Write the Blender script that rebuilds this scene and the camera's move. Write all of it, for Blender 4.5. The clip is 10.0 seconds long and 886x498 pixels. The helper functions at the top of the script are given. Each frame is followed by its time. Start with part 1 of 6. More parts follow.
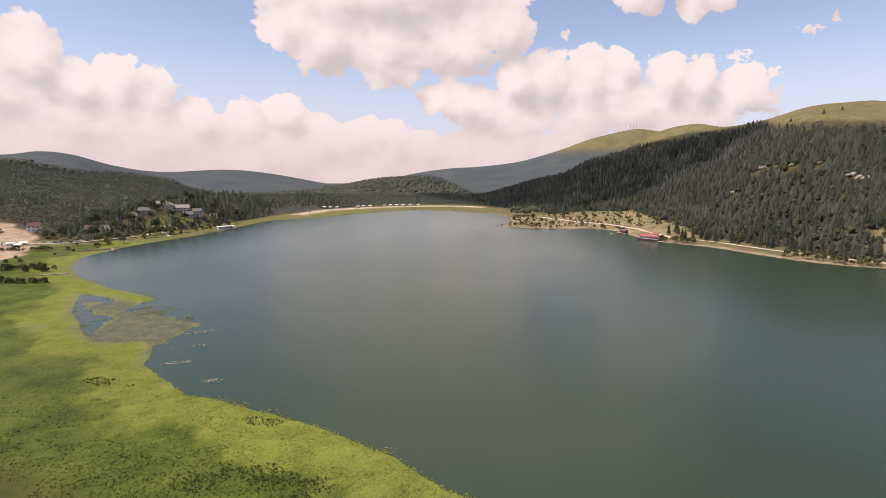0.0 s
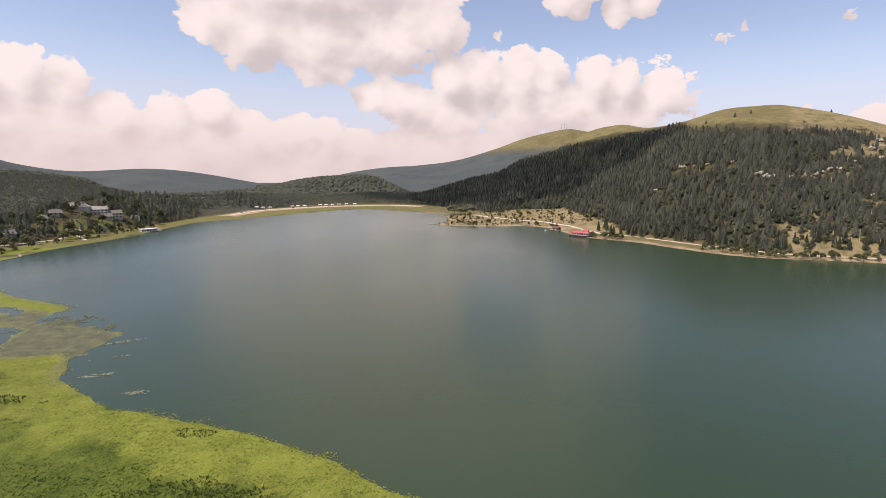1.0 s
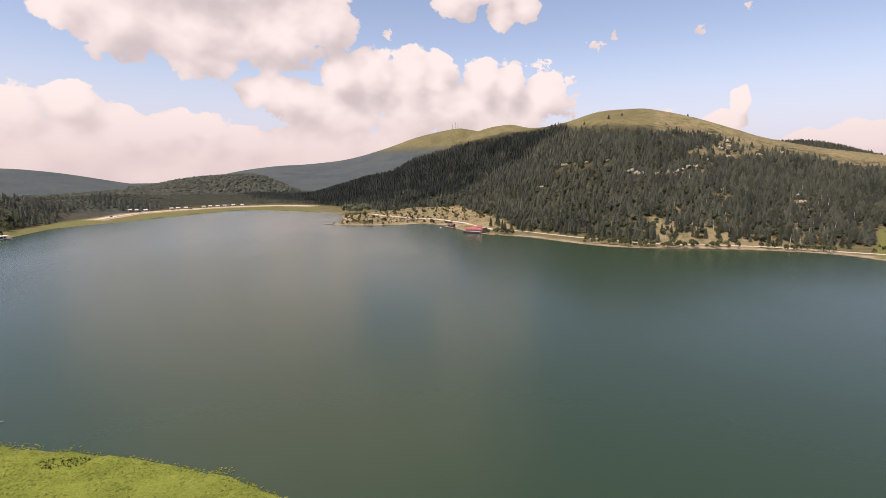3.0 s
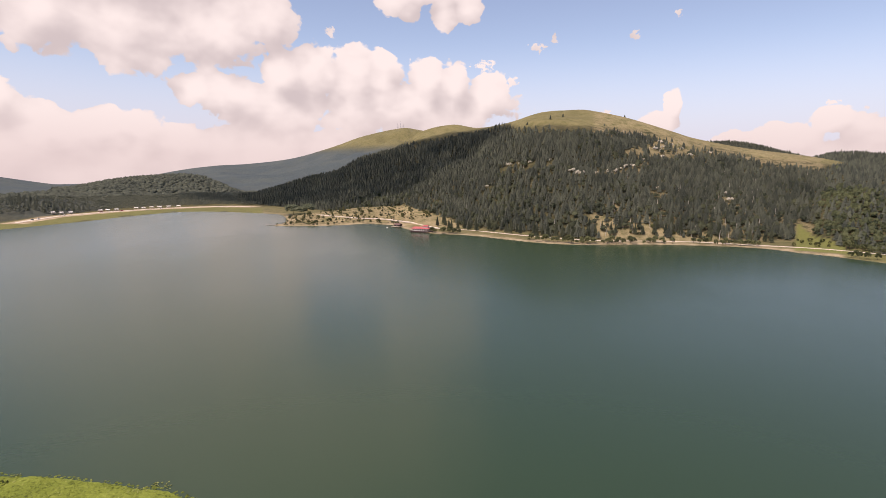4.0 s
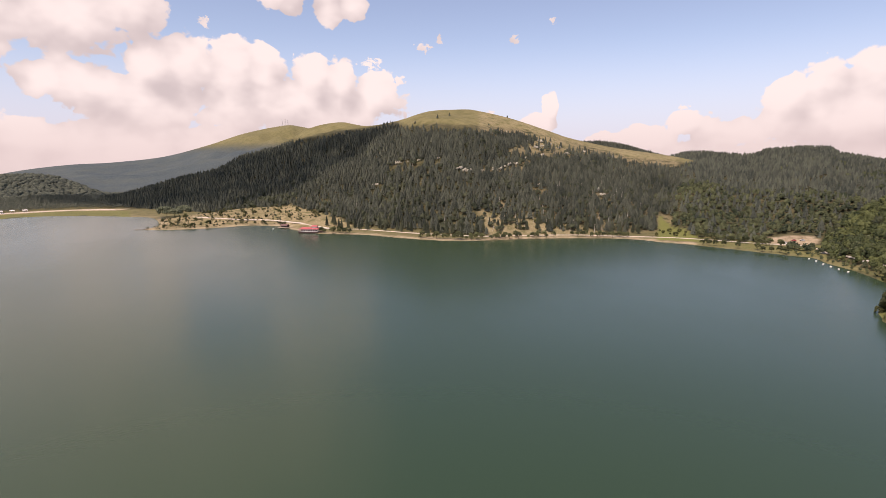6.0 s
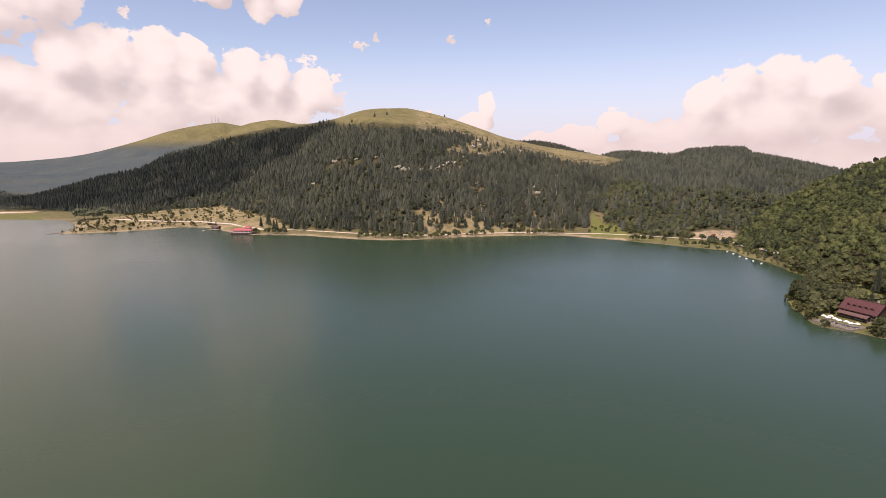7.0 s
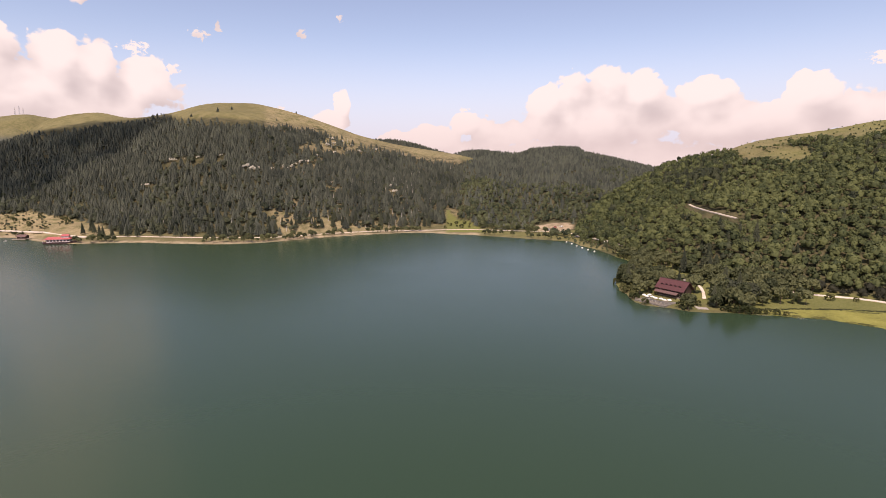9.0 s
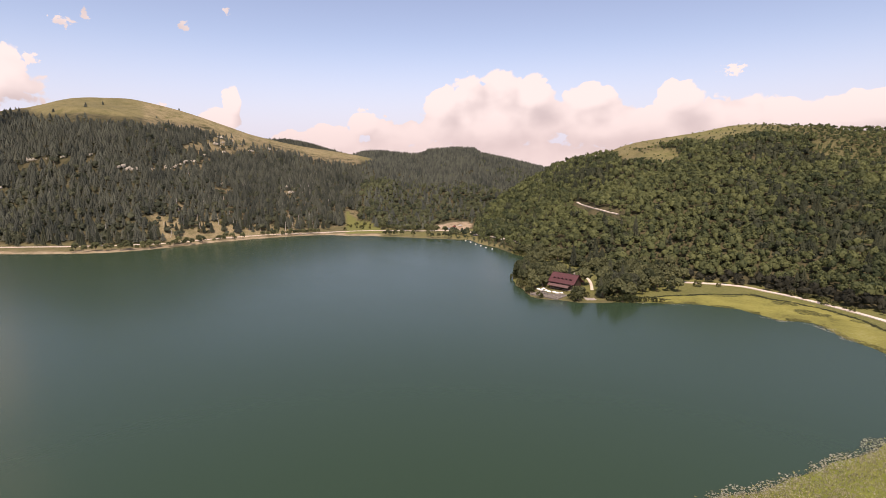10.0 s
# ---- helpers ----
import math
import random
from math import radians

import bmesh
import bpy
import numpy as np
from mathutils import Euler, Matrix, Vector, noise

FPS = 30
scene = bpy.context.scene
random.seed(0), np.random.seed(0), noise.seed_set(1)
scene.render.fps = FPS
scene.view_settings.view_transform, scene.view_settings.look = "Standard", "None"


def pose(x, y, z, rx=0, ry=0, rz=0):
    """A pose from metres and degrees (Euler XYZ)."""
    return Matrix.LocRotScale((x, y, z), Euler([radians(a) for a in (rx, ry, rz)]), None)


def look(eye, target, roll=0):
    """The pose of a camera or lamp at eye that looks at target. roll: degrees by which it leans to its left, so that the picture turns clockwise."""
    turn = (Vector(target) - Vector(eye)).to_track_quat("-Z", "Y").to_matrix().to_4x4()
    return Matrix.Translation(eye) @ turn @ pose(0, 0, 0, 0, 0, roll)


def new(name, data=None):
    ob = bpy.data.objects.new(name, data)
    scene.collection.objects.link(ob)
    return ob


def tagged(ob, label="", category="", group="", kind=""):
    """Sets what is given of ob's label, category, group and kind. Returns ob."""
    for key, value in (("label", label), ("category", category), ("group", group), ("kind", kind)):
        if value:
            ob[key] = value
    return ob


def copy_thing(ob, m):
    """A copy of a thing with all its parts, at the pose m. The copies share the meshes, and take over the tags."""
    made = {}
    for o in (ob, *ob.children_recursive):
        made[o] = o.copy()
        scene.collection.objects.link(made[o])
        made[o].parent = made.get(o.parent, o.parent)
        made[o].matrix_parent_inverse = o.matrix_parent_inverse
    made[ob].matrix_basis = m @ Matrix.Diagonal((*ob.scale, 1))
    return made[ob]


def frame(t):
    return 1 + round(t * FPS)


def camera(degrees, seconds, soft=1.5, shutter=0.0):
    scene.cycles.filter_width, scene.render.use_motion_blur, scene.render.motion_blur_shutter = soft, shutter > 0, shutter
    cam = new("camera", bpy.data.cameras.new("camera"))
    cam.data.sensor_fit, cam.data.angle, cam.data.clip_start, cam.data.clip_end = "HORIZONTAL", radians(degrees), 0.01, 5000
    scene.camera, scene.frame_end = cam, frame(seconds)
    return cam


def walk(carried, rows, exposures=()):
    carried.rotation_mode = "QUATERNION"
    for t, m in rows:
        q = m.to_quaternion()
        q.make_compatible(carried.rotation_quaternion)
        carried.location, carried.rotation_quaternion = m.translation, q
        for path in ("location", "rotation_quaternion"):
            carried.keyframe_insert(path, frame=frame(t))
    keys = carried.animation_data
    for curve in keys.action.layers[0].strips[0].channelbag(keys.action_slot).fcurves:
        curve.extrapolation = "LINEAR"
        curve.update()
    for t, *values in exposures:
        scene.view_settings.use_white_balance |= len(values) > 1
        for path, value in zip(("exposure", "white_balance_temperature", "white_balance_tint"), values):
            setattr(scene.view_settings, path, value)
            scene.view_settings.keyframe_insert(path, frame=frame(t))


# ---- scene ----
cam = camera(79.6, 10.0, soft=0.75)
# seconds, eye in metres, yaw, pitch and roll in degrees
ROWS = [
    (0.0, -0.00, 0.00, 75.00, 15.12, -8.61, -0.31),
    (0.5, 0.03, -0.04, 75.11, 11.60, -8.61, -0.29),
    (1.0, -0.02, -0.07, 75.18, 8.37, -8.69, -0.30),
    (1.5, -0.17, -0.18, 75.19, 5.24, -8.70, -0.25),
    (2.0, -0.31, -0.32, 75.16, 2.30, -8.70, -0.17),
    (2.5, -0.31, -0.32, 75.08, -0.21, -8.78, -0.16),
    (4.0, 0.24, 0.46, 74.67, -8.62, -8.81, -0.16),
    (4.5, 0.51, 0.90, 74.53, -11.42, -8.89, -0.15),
    (5.0, 0.87, 1.42, 74.39, -14.33, -8.85, -0.13),
    (5.5, 1.31, 1.88, 74.26, -17.15, -8.89, -0.09),
    (7.0, 3.01, 2.99, 73.90, -26.78, -9.01, -0.07),
    (7.5, 3.80, 3.29, 73.80, -29.59, -9.09, -0.06),
    (8.0, 4.74, 3.44, 73.70, -32.51, -9.06, 0.03),
    (8.5, 5.77, 3.42, 73.59, -36.75, -9.05, -0.02),
    (9.0, 6.74, 3.29, 73.47, -41.80, -9.13, -0.02),
    (9.5, 7.57, 3.20, 73.35, -47.16, -9.10, 0.04),
    (10.0, 8.35, 3.13, 73.23, -52.43, -9.06, 0.02),
]
walk(
    cam,
    [(t, pose(x, y, z, 90 + pitch, roll, yaw)) for t, x, y, z, yaw, pitch, roll in ROWS],
    [(0.0, 0.16, 7400, 23.5), (10.0, 0.23, 7700, 28.5)],
)

# ---- light: high summer sun, blue sky with heaped fair-weather clouds ----
SUN_AZ, SUN_EL = 125.0, 58.0  # azimuth counted anticlockwise from +y


def bearing(az, el=0.0):
    a, e = radians(az), radians(el)
    return Vector((-math.sin(a) * math.cos(e), math.cos(a) * math.cos(e), math.sin(e)))


sun = new("sun", bpy.data.lights.new("sun", "SUN"))
sun.data.energy, sun.data.angle, sun.data.color = 4.2, radians(0.5), (1.0, 0.95, 0.88)
sun.matrix_world = look((0, 0, 900), Vector((0, 0, 900)) - bearing(SUN_AZ, SUN_EL))

# heaps of cloud: azimuth, height angle, half width, half height (degrees)
WEST_HEAPS = [
    (56, 8.3, 5, 4.0), (52, 9.6, 2.8, 3.0), (48.7, 7.2, 2.2, 2.3), (46.2, 7.6, 2.2, 2.6), (43, 6.3, 2.6, 2.4), (40, 4.8, 2.6, 2.1), (35.3, 4.8, 2.4, 1.9), (47, 3.5, 12, 4.4),
    (31.3, 5.3, 2.6, 2.1), (28.4, 4.4, 2.2, 1.8), (23.5, 3.6, 2.8, 1.8), (20.7, 3.4, 2.5, 1.9), (27, 2.4, 10, 2.6), (17, 2.2, 3, 1.8),
]
HIGH_HEAPS = [
    (31, 14.3, 3.2, 3.0), (27, 12.6, 3.8, 3.6), (21, 12.6, 6, 4.2), (14, 13.2, 6, 4.4), (9, 13.9, 3.4, 3.0), (20, 17, 13, 4),
    (-3.6, 16, 2.0, 1.6), (-5.1, 15.0, 1.4, 1.2), (-8.7, 15.2, 1.8, 1.8), (-11, 15.4, 1.8, 1.4), (-7, 17.5, 6, 2.0), (10, 28, 22, 9),
]
MAIN_HEAPS = [
    (16.2, 7.2, 2.2, 1.5), (12, 6.8, 3.4, 2.3), (7.6, 8.6, 2.6, 2.7), (4.4, 9.4, 2.6, 2.9), (0.5, 9.4, 2.6, 2.8), (-2.5, 9.0, 2.4, 2.7), (-6.8, 8.8, 2.2, 2.5), (-9.7, 8.1, 2.0, 2.4),
    (-13.2, 7.3, 2.4, 2.5), (-5, 6, 11, 3.4), (8, 5.8, 6, 2.8), (-31.5, 5.7, 1.0, 1.5), (-30.4, 4.2, 2.2, 1.2),
]
EAST_HEAPS = [
    (-36.8, 2.2, 2.4, 1.2), (-41, 2.5, 3, 1.6), (-44.2, 4.0, 1.8, 1.2), (-48, 3.2, 3.4, 1.8), (-52.6, 6.4, 1.8, 1.7), (-55.3, 6.7, 2.2, 2.1), (-58.4, 6.9, 2.6, 2.5), (-61.5, 6.9, 2.4, 2.4),
    (-67.5, 6.4, 2.6, 1.7), (-58, 4.3, 9, 3.0), (-75.6, 6.2, 2.2, 1.7), (-70, 4, 8, 2.4), (-82, 4.4, 6, 2.0), (-91, 4.2, 8, 1.8), (-101, 5, 8, 3.4),
]
# thin shreds
SHREDS = [(-12.9, 10.2, 1.7, 0.8), (2.8, 13.1, 0.8, 0.8), (-15.8, 8.6, 1.1, 0.8), (-18.2, 11.8, 1.5, 0.7), (-19.9, 12.5, 0.5, 1.1), (-27.6, 12.4, 0.7, 0.9), (-31.4, 14.0, 0.5, 0.7), (-25.1, 5.4, 0.9, 0.4), (-44, 5.5, 0.9, 0.4), (-80.2, 8.5, 1.6, 0.9)]
HEAPS = WEST_HEAPS + HIGH_HEAPS + MAIN_HEAPS + EAST_HEAPS + SHREDS

world = bpy.data.worlds.new("sky")
scene.world = world
world.use_nodes = True


class Nodes:
    """Short hand for wiring nodes."""

    def __init__(self, tree):
        self.tree = tree
        tree.nodes.clear()

    def add(self, kind):
        return self.tree.nodes.new(kind)

    def put(self, socket, value):
        if isinstance(value, bpy.types.NodeSocket):
            self.tree.links.new(value, socket)
        elif value is not None:
            socket.default_value = value

    def math(self, op, a, b=None, c=None, clamp=False):
        node = self.add("ShaderNodeMath")
        node.operation, node.use_clamp = op, clamp
        for socket, value in zip(node.inputs, (a, b, c)):
            self.put(socket, value)
        return node.outputs[0]

    def vec(self, op, a, b=None):
        node = self.add("ShaderNodeVectorMath")
        node.operation = op
        self.put(node.inputs[0], a)
        self.put(node.inputs[1], b)
        return node.outputs["Value" if op == "LENGTH" else "Vector"]

    def noise(self, vector, scale, detail=4.0, rough=0.55):
        node = self.add("ShaderNodeTexNoise")
        self.put(node.inputs["Vector"], vector)
        node.inputs["Scale"].default_value, node.inputs["Detail"].default_value, node.inputs["Roughness"].default_value = scale, detail, rough
        return node.outputs["Fac"]

    def cells(self, vector, scale):
        node = self.add("ShaderNodeTexVoronoi")
        node.voronoi_dimensions, node.feature = "2D", "SMOOTH_F1"
        self.put(node.inputs["Vector"], vector)
        node.inputs["Scale"].default_value, node.inputs["Smoothness"].default_value = scale, 0.6
        return node.outputs["Distance"]

    def ramp(self, value, stops, mode="LINEAR"):
        node = self.add("ShaderNodeValToRGB")
        self.put(node.inputs[0], value)
        node.color_ramp.interpolation = mode
        els = node.color_ramp.elements
        while len(els) < len(stops):
            els.new(0.5)
        for el, (at, col) in zip(els, stops):
            el.position, el.color = at, (*col, 1) if not isinstance(col, (int, float)) else (col, col, col, 1)
        return node.outputs[0]

    def map(self, value, a, b, c=0.0, d=1.0):
        node = self.add("ShaderNodeMapRange")
        node.interpolation_type = "SMOOTHSTEP"
        for socket, v in zip(node.inputs, (value, a, b, c, d)):
            self.put(socket, v)
        return node.outputs[0]

    def mix(self, fac, a, b, blend="MIX"):
        node = self.add("ShaderNodeMix")
        node.data_type, node.blend_type = "RGBA", blend
        self.put(node.inputs[0], fac)
        self.put(node.inputs[6], (*a, 1) if isinstance(a, tuple) else a)
        self.put(node.inputs[7], (*b, 1) if isinstance(b, tuple) else b)
        return node.outputs[2]


def cloud_group():
    g = bpy.data.node_groups.new("cloud_heaps", "ShaderNodeTree")
    g.interface.new_socket("Place", in_out="INPUT", socket_type="NodeSocketVector")
    g.interface.new_socket("Depth", in_out="OUTPUT", socket_type="NodeSocketFloat")
    g.interface.new_socket("Body", in_out="OUTPUT", socket_type="NodeSocketFloat")
    n = Nodes(g)
    src, out = n.add("NodeGroupInput"), n.add("NodeGroupOutput")
    p = src.outputs[0]
    big = n.noise(n.vec("MULTIPLY", p, (1.0, 1.5, 1.0)), 0.16, 3.0, 0.5)
    stray = n.add("ShaderNodeTexNoise")
    n.put(stray.inputs["Vector"], p)
    stray.inputs["Scale"].default_value, stray.inputs["Detail"].default_value = 0.35, 3.0
    bent = n.vec("ADD", n.vec("MULTIPLY", p, (1.0, 1.35, 0.0)), n.vec("MULTIPLY", n.vec("SUBTRACT", stray.outputs["Color"], (0.5, 0.5, 0.5)), (3.6, 3.6, 0.0)))
    domes = [n.math("SUBTRACT", 0.45, n.cells(bent, s)) for s in (0.21, 0.52, 1.25)]
    wisp = n.noise(n.vec("MULTIPLY", p, (1.0, 1.3, 1.0)), 1.7, 4.0, 0.6)
    heap = shred = None
    for az, el, w, h in HEAPS:
        off = n.vec("MULTIPLY", n.vec("SUBTRACT", p, (az, el, 0)), (1 / w, 1 / h, 0))
        d = n.math("SUBTRACT", 1.0, n.vec("LENGTH", off))
        if (az, el, w, h) in SHREDS:
            shred = d if shred is None else n.math("MAXIMUM", shred, d)
            continue
        heap = d if heap is None else n.math("SMOOTH_MAX", heap, d, 0.12)
    # a bank of distant cloud along the horizon, and scattered heaps higher up, out of the picture
    sep = n.add("ShaderNodeSeparateXYZ")
    n.put(sep.inputs[0], p)
    bank = n.math("MULTIPLY", n.math("SUBTRACT", n.map(sep.outputs[0], -22.0, 8.0, 2.4, 4.0), sep.outputs[1]), 0.40)
    heap = n.math("SMOOTH_MAX", heap, n.math("MINIMUM", bank, 0.8), 0.2)
    away = n.map(n.math("ABSOLUTE", n.math("ADD", sep.outputs[0], 20.0)), 88.0, 100.0)
    out_of_view = n.math("MAXIMUM", n.map(sep.outputs[1], 20.0, 28.0), away)
    high = n.math("ADD", n.map(big, 0.46, 0.60, -0.9, 0.6), n.math("MULTIPLY", n.math("SUBTRACT", out_of_view, 1.0), 3.0))
    clear = n.map(sep.outputs[0], -28.0, 4.0, 0.9, 0.0)
    high = n.math("SUBTRACT", n.math("ADD", high, n.map(n.math("ABSOLUTE", n.math("SUBTRACT", sep.outputs[0], 12.0)), 8.0, 30.0, 0.35, 0.0)), clear)
    heap = n.math("MAXIMUM", n.math("MINIMUM", heap, 1.0), high)
    rough = n.math("ADD", n.math("MULTIPLY", domes[0], 0.36), n.math("MULTIPLY_ADD", domes[1], 0.40, n.math("MULTIPLY", domes[2], 0.20)))
    rough = n.math("MULTIPLY_ADD", n.math("SUBTRACT", big, 0.5), 0.6, rough)
    shred = n.math("MULTIPLY_ADD", n.math("MAXIMUM", shred, -1.0), 0.42, n.math("MULTIPLY_ADD", n.math("SUBTRACT", wisp, 0.5), 1.1, -0.14))
    n.put(out.inputs[0], n.math("MAXIMUM", shred, n.math("ADD", heap, n.math("MULTIPLY_ADD", n.math("SUBTRACT", wisp, 0.5), 0.20, rough))))
    n.put(out.inputs[1], n.math("ADD", n.math("MULTIPLY", heap, 0.42), n.math("MULTIPLY_ADD", domes[0], 0.30, n.math("MULTIPLY_ADD", domes[1], 0.12, n.math("MULTIPLY", big, 0.8)))))
    return g


def make_sky():
    n = Nodes(world.node_tree)
    way = n.add("ShaderNodeTexCoord").outputs["Generated"]
    sep = n.add("ShaderNodeSeparateXYZ")
    n.put(sep.inputs[0], way)
    az = n.math("DEGREES", n.math("ARCTAN2", n.math("MULTIPLY", sep.outputs[0], -1.0), sep.outputs[1]))
    el = n.math("DEGREES", n.math("ARCSINE", sep.outputs[2]))
    place = n.add("ShaderNodeCombineXYZ")
    n.put(place.inputs[0], az)
    n.put(place.inputs[1], el)
    heaps = cloud_group()
    here, sunward = n.add("ShaderNodeGroup"), n.add("ShaderNodeGroup")
    here.node_tree = sunward.node_tree = heaps
    n.put(here.inputs[0], place.outputs[0])
    n.put(sunward.inputs[0], n.vec("ADD", place.outputs[0], (1.2, 2.2, 0)))
    depth = here.outputs[0]
    relief = n.math("SUBTRACT", here.outputs[1], sunward.outputs[1])
    lit = n.map(relief, -0.42, 0.34)
    colour = n.mix(lit, (0.60, 0.59, 0.63), (0.91, 0.91, 0.935))
    low = n.map(el, 0.0, 7.0, 0.70, 0.0)
    colour = n.mix(low, colour, (0.72, 0.665, 0.690))
    sky = n.add("ShaderNodeTexSky")
    sky.sky_type, sky.sun_disc = "NISHITA", False
    sky.sun_elevation, sky.sun_rotation = radians(SUN_EL), radians(-SUN_AZ)
    sky.altitude, sky.air_density, sky.dust_density = 900, 1.0, 0.4
    blue, white = n.add("ShaderNodeBackground"), n.add("ShaderNodeBackground")
    n.put(blue.inputs[0], sky.outputs[0])
    blue.inputs[1].default_value = 0.148
    n.put(white.inputs[0], colour)
    white.inputs[1].default_value = 0.86
    mixed, out = n.add("ShaderNodeMixShader"), n.add("ShaderNodeOutputWorld")
    n.put(mixed.inputs[0], n.map(depth, 0.03, 0.16))
    haze, hazy = n.add("ShaderNodeBackground"), n.add("ShaderNodeMixShader")
    haze.inputs[0].default_value, haze.inputs[1].default_value = (0.60, 0.67, 0.88, 1), 0.84
    n.put(hazy.inputs[0], n.map(el, 0.0, 13.0, 0.92, 0.05))
    n.put(hazy.inputs[1], blue.outputs[0])
    n.put(hazy.inputs[2], haze.outputs[0])
    n.put(mixed.inputs[1], hazy.outputs[0])
    n.put(mixed.inputs[2], white.outputs[0])
    n.put(out.inputs[0], mixed.outputs[0])


make_sky()

# ---- the lie of the land ----
# open water's edge, once round the lake
MARSH_SIDE = [(-24, 110), (-50, 124), (-80, 133), (-128, 142), (-157, 155), (-166, 166), (-176, 178), (-187, 181), (-200, 176), (-211, 179), (-231, 191), (-256, 210), (-277, 229), (-286, 241), (-262, 239), (-240, 233), (-239, 247), (-287, 261), (-345, 288), (-398, 336)]
FAR_SIDE = [(-412, 376), (-420, 423), (-419, 459), (-416, 495), (-421, 551), (-431, 610), (-434, 662), (-416, 700), (-396, 738), (-372, 782), (-352, 832), (-327, 884), (-298, 923), (-262, 930), (-216, 914), (-168, 888), (-128, 858), (-110, 800), (-102, 730)]
HILL_SIDE = [(-112, 699), (-76, 686), (-31, 690), (4, 703), (38, 682), (52, 638), (74, 596), (94, 582), (122, 563), (148, 530), (168, 508), (194, 489), (222, 482), (278, 477), (332, 461), (368, 441), (382, 414), (395, 393), (404, 369), (414, 342), (425, 313), (432, 298)]
NEAR_SIDE = [(417, 274), (404, 247), (387, 220), (366, 198), (310, 176), (279, 152), (267, 136), (271, 121), (276, 107), (287, 95), (303, 70), (308, 52), (303, 33), (299, 24), (303, 15), (297, 7), (284, -1), (262, -16), (187, -12), (132, 21), (50, 72)]
SHORE = MARSH_SIDE + FAR_SIDE + HILL_SIDE + NEAR_SIDE


def curve_through(points, closed=False, steps=6):
    """A smooth line through the points."""
    p = np.array(points, float)
    n = len(p)
    out = []
    for i in range(n if closed else n - 1):
        q = [p[(i + k) % n] if closed else p[min(max(i + k, 0), n - 1)] for k in (-1, 0, 1, 2)]
        for s in np.arange(steps) / steps:
            out.append(0.5 * (2 * q[1] + (q[2] - q[0]) * s + (2 * q[0] - 5 * q[1] + 4 * q[2] - q[3]) * s**2 + (3 * q[1] - q[0] - 3 * q[2] + q[3]) * s**3))
    if not closed:
        out.append(p[-1])
    return np.array(out)


LAKE = curve_through(SHORE, True, 5)
# thin weed that lies awash in the shallow bight
WEED = curve_through([(-264, 226), (-248, 233), (-228, 223), (-206, 216), (-185, 211), (-176, 203), (-178, 193), (-174, 182), (-182, 178), (-206, 173), (-216, 181), (-220, 196), (-226, 206), (-240, 215), (-255, 217)], True, 4)


def value_noise(x, y, seed=0):
    xi, yi = np.floor(x).astype(np.int64), np.floor(y).astype(np.int64)
    fx, fy = x - xi, y - yi
    fx, fy = fx * fx * (3 - 2 * fx), fy * fy * (3 - 2 * fy)

    def h(a, b):
        k = (a * 374761393 + b * 668265263 + seed * 974711) & 0xFFFFFFFF
        k = ((k ^ (k >> 13)) * 1274126177) & 0xFFFFFFFF
        return ((k ^ (k >> 16)) & 0xFFFF) / 65535.0

    top = h(xi, yi) * (1 - fx) + h(xi + 1, yi) * fx
    low = h(xi, yi + 1) * (1 - fx) + h(xi + 1, yi + 1) * fx
    return top * (1 - fy) + low * fy - 0.5


def fbm(x, y, size, octaves=4, seed=0):
    out, amp = np.zeros_like(x, dtype=float), 1.0
    for k in range(octaves):
        out += amp * value_noise(x / size + 17.3 * k, y / size - 9.1 * k, seed + k)
        size, amp = size / 2.03, amp * 0.5
    return out


def to_shore(x, y, line=None):
    """Metres from the open water's edge, or from another closed line: more than 0 outside it."""
    line = LAKE if line is None else line
    flat_x, flat_y = np.ravel(x), np.ravel(y)
    best, odd = np.full(flat_x.shape, 1e18), np.zeros(flat_x.shape, bool)
    for (ax, ay), (bx, by) in zip(line, np.roll(line, -1, 0)):
        dx, dy = bx - ax, by - ay
        t = np.clip(((flat_x - ax) * dx + (flat_y - ay) * dy) / (dx * dx + dy * dy), 0, 1)
        best = np.minimum(best, (flat_x - ax - t * dx) ** 2 + (flat_y - ay - t * dy) ** 2)
        if dy:
            odd ^= ((ay > flat_y) != (by > flat_y)) & (flat_x < dx * (flat_y - ay) / dy + ax)
    return np.reshape(np.where(odd, -1, 1) * np.sqrt(best), np.shape(x))


EYE = 74.7
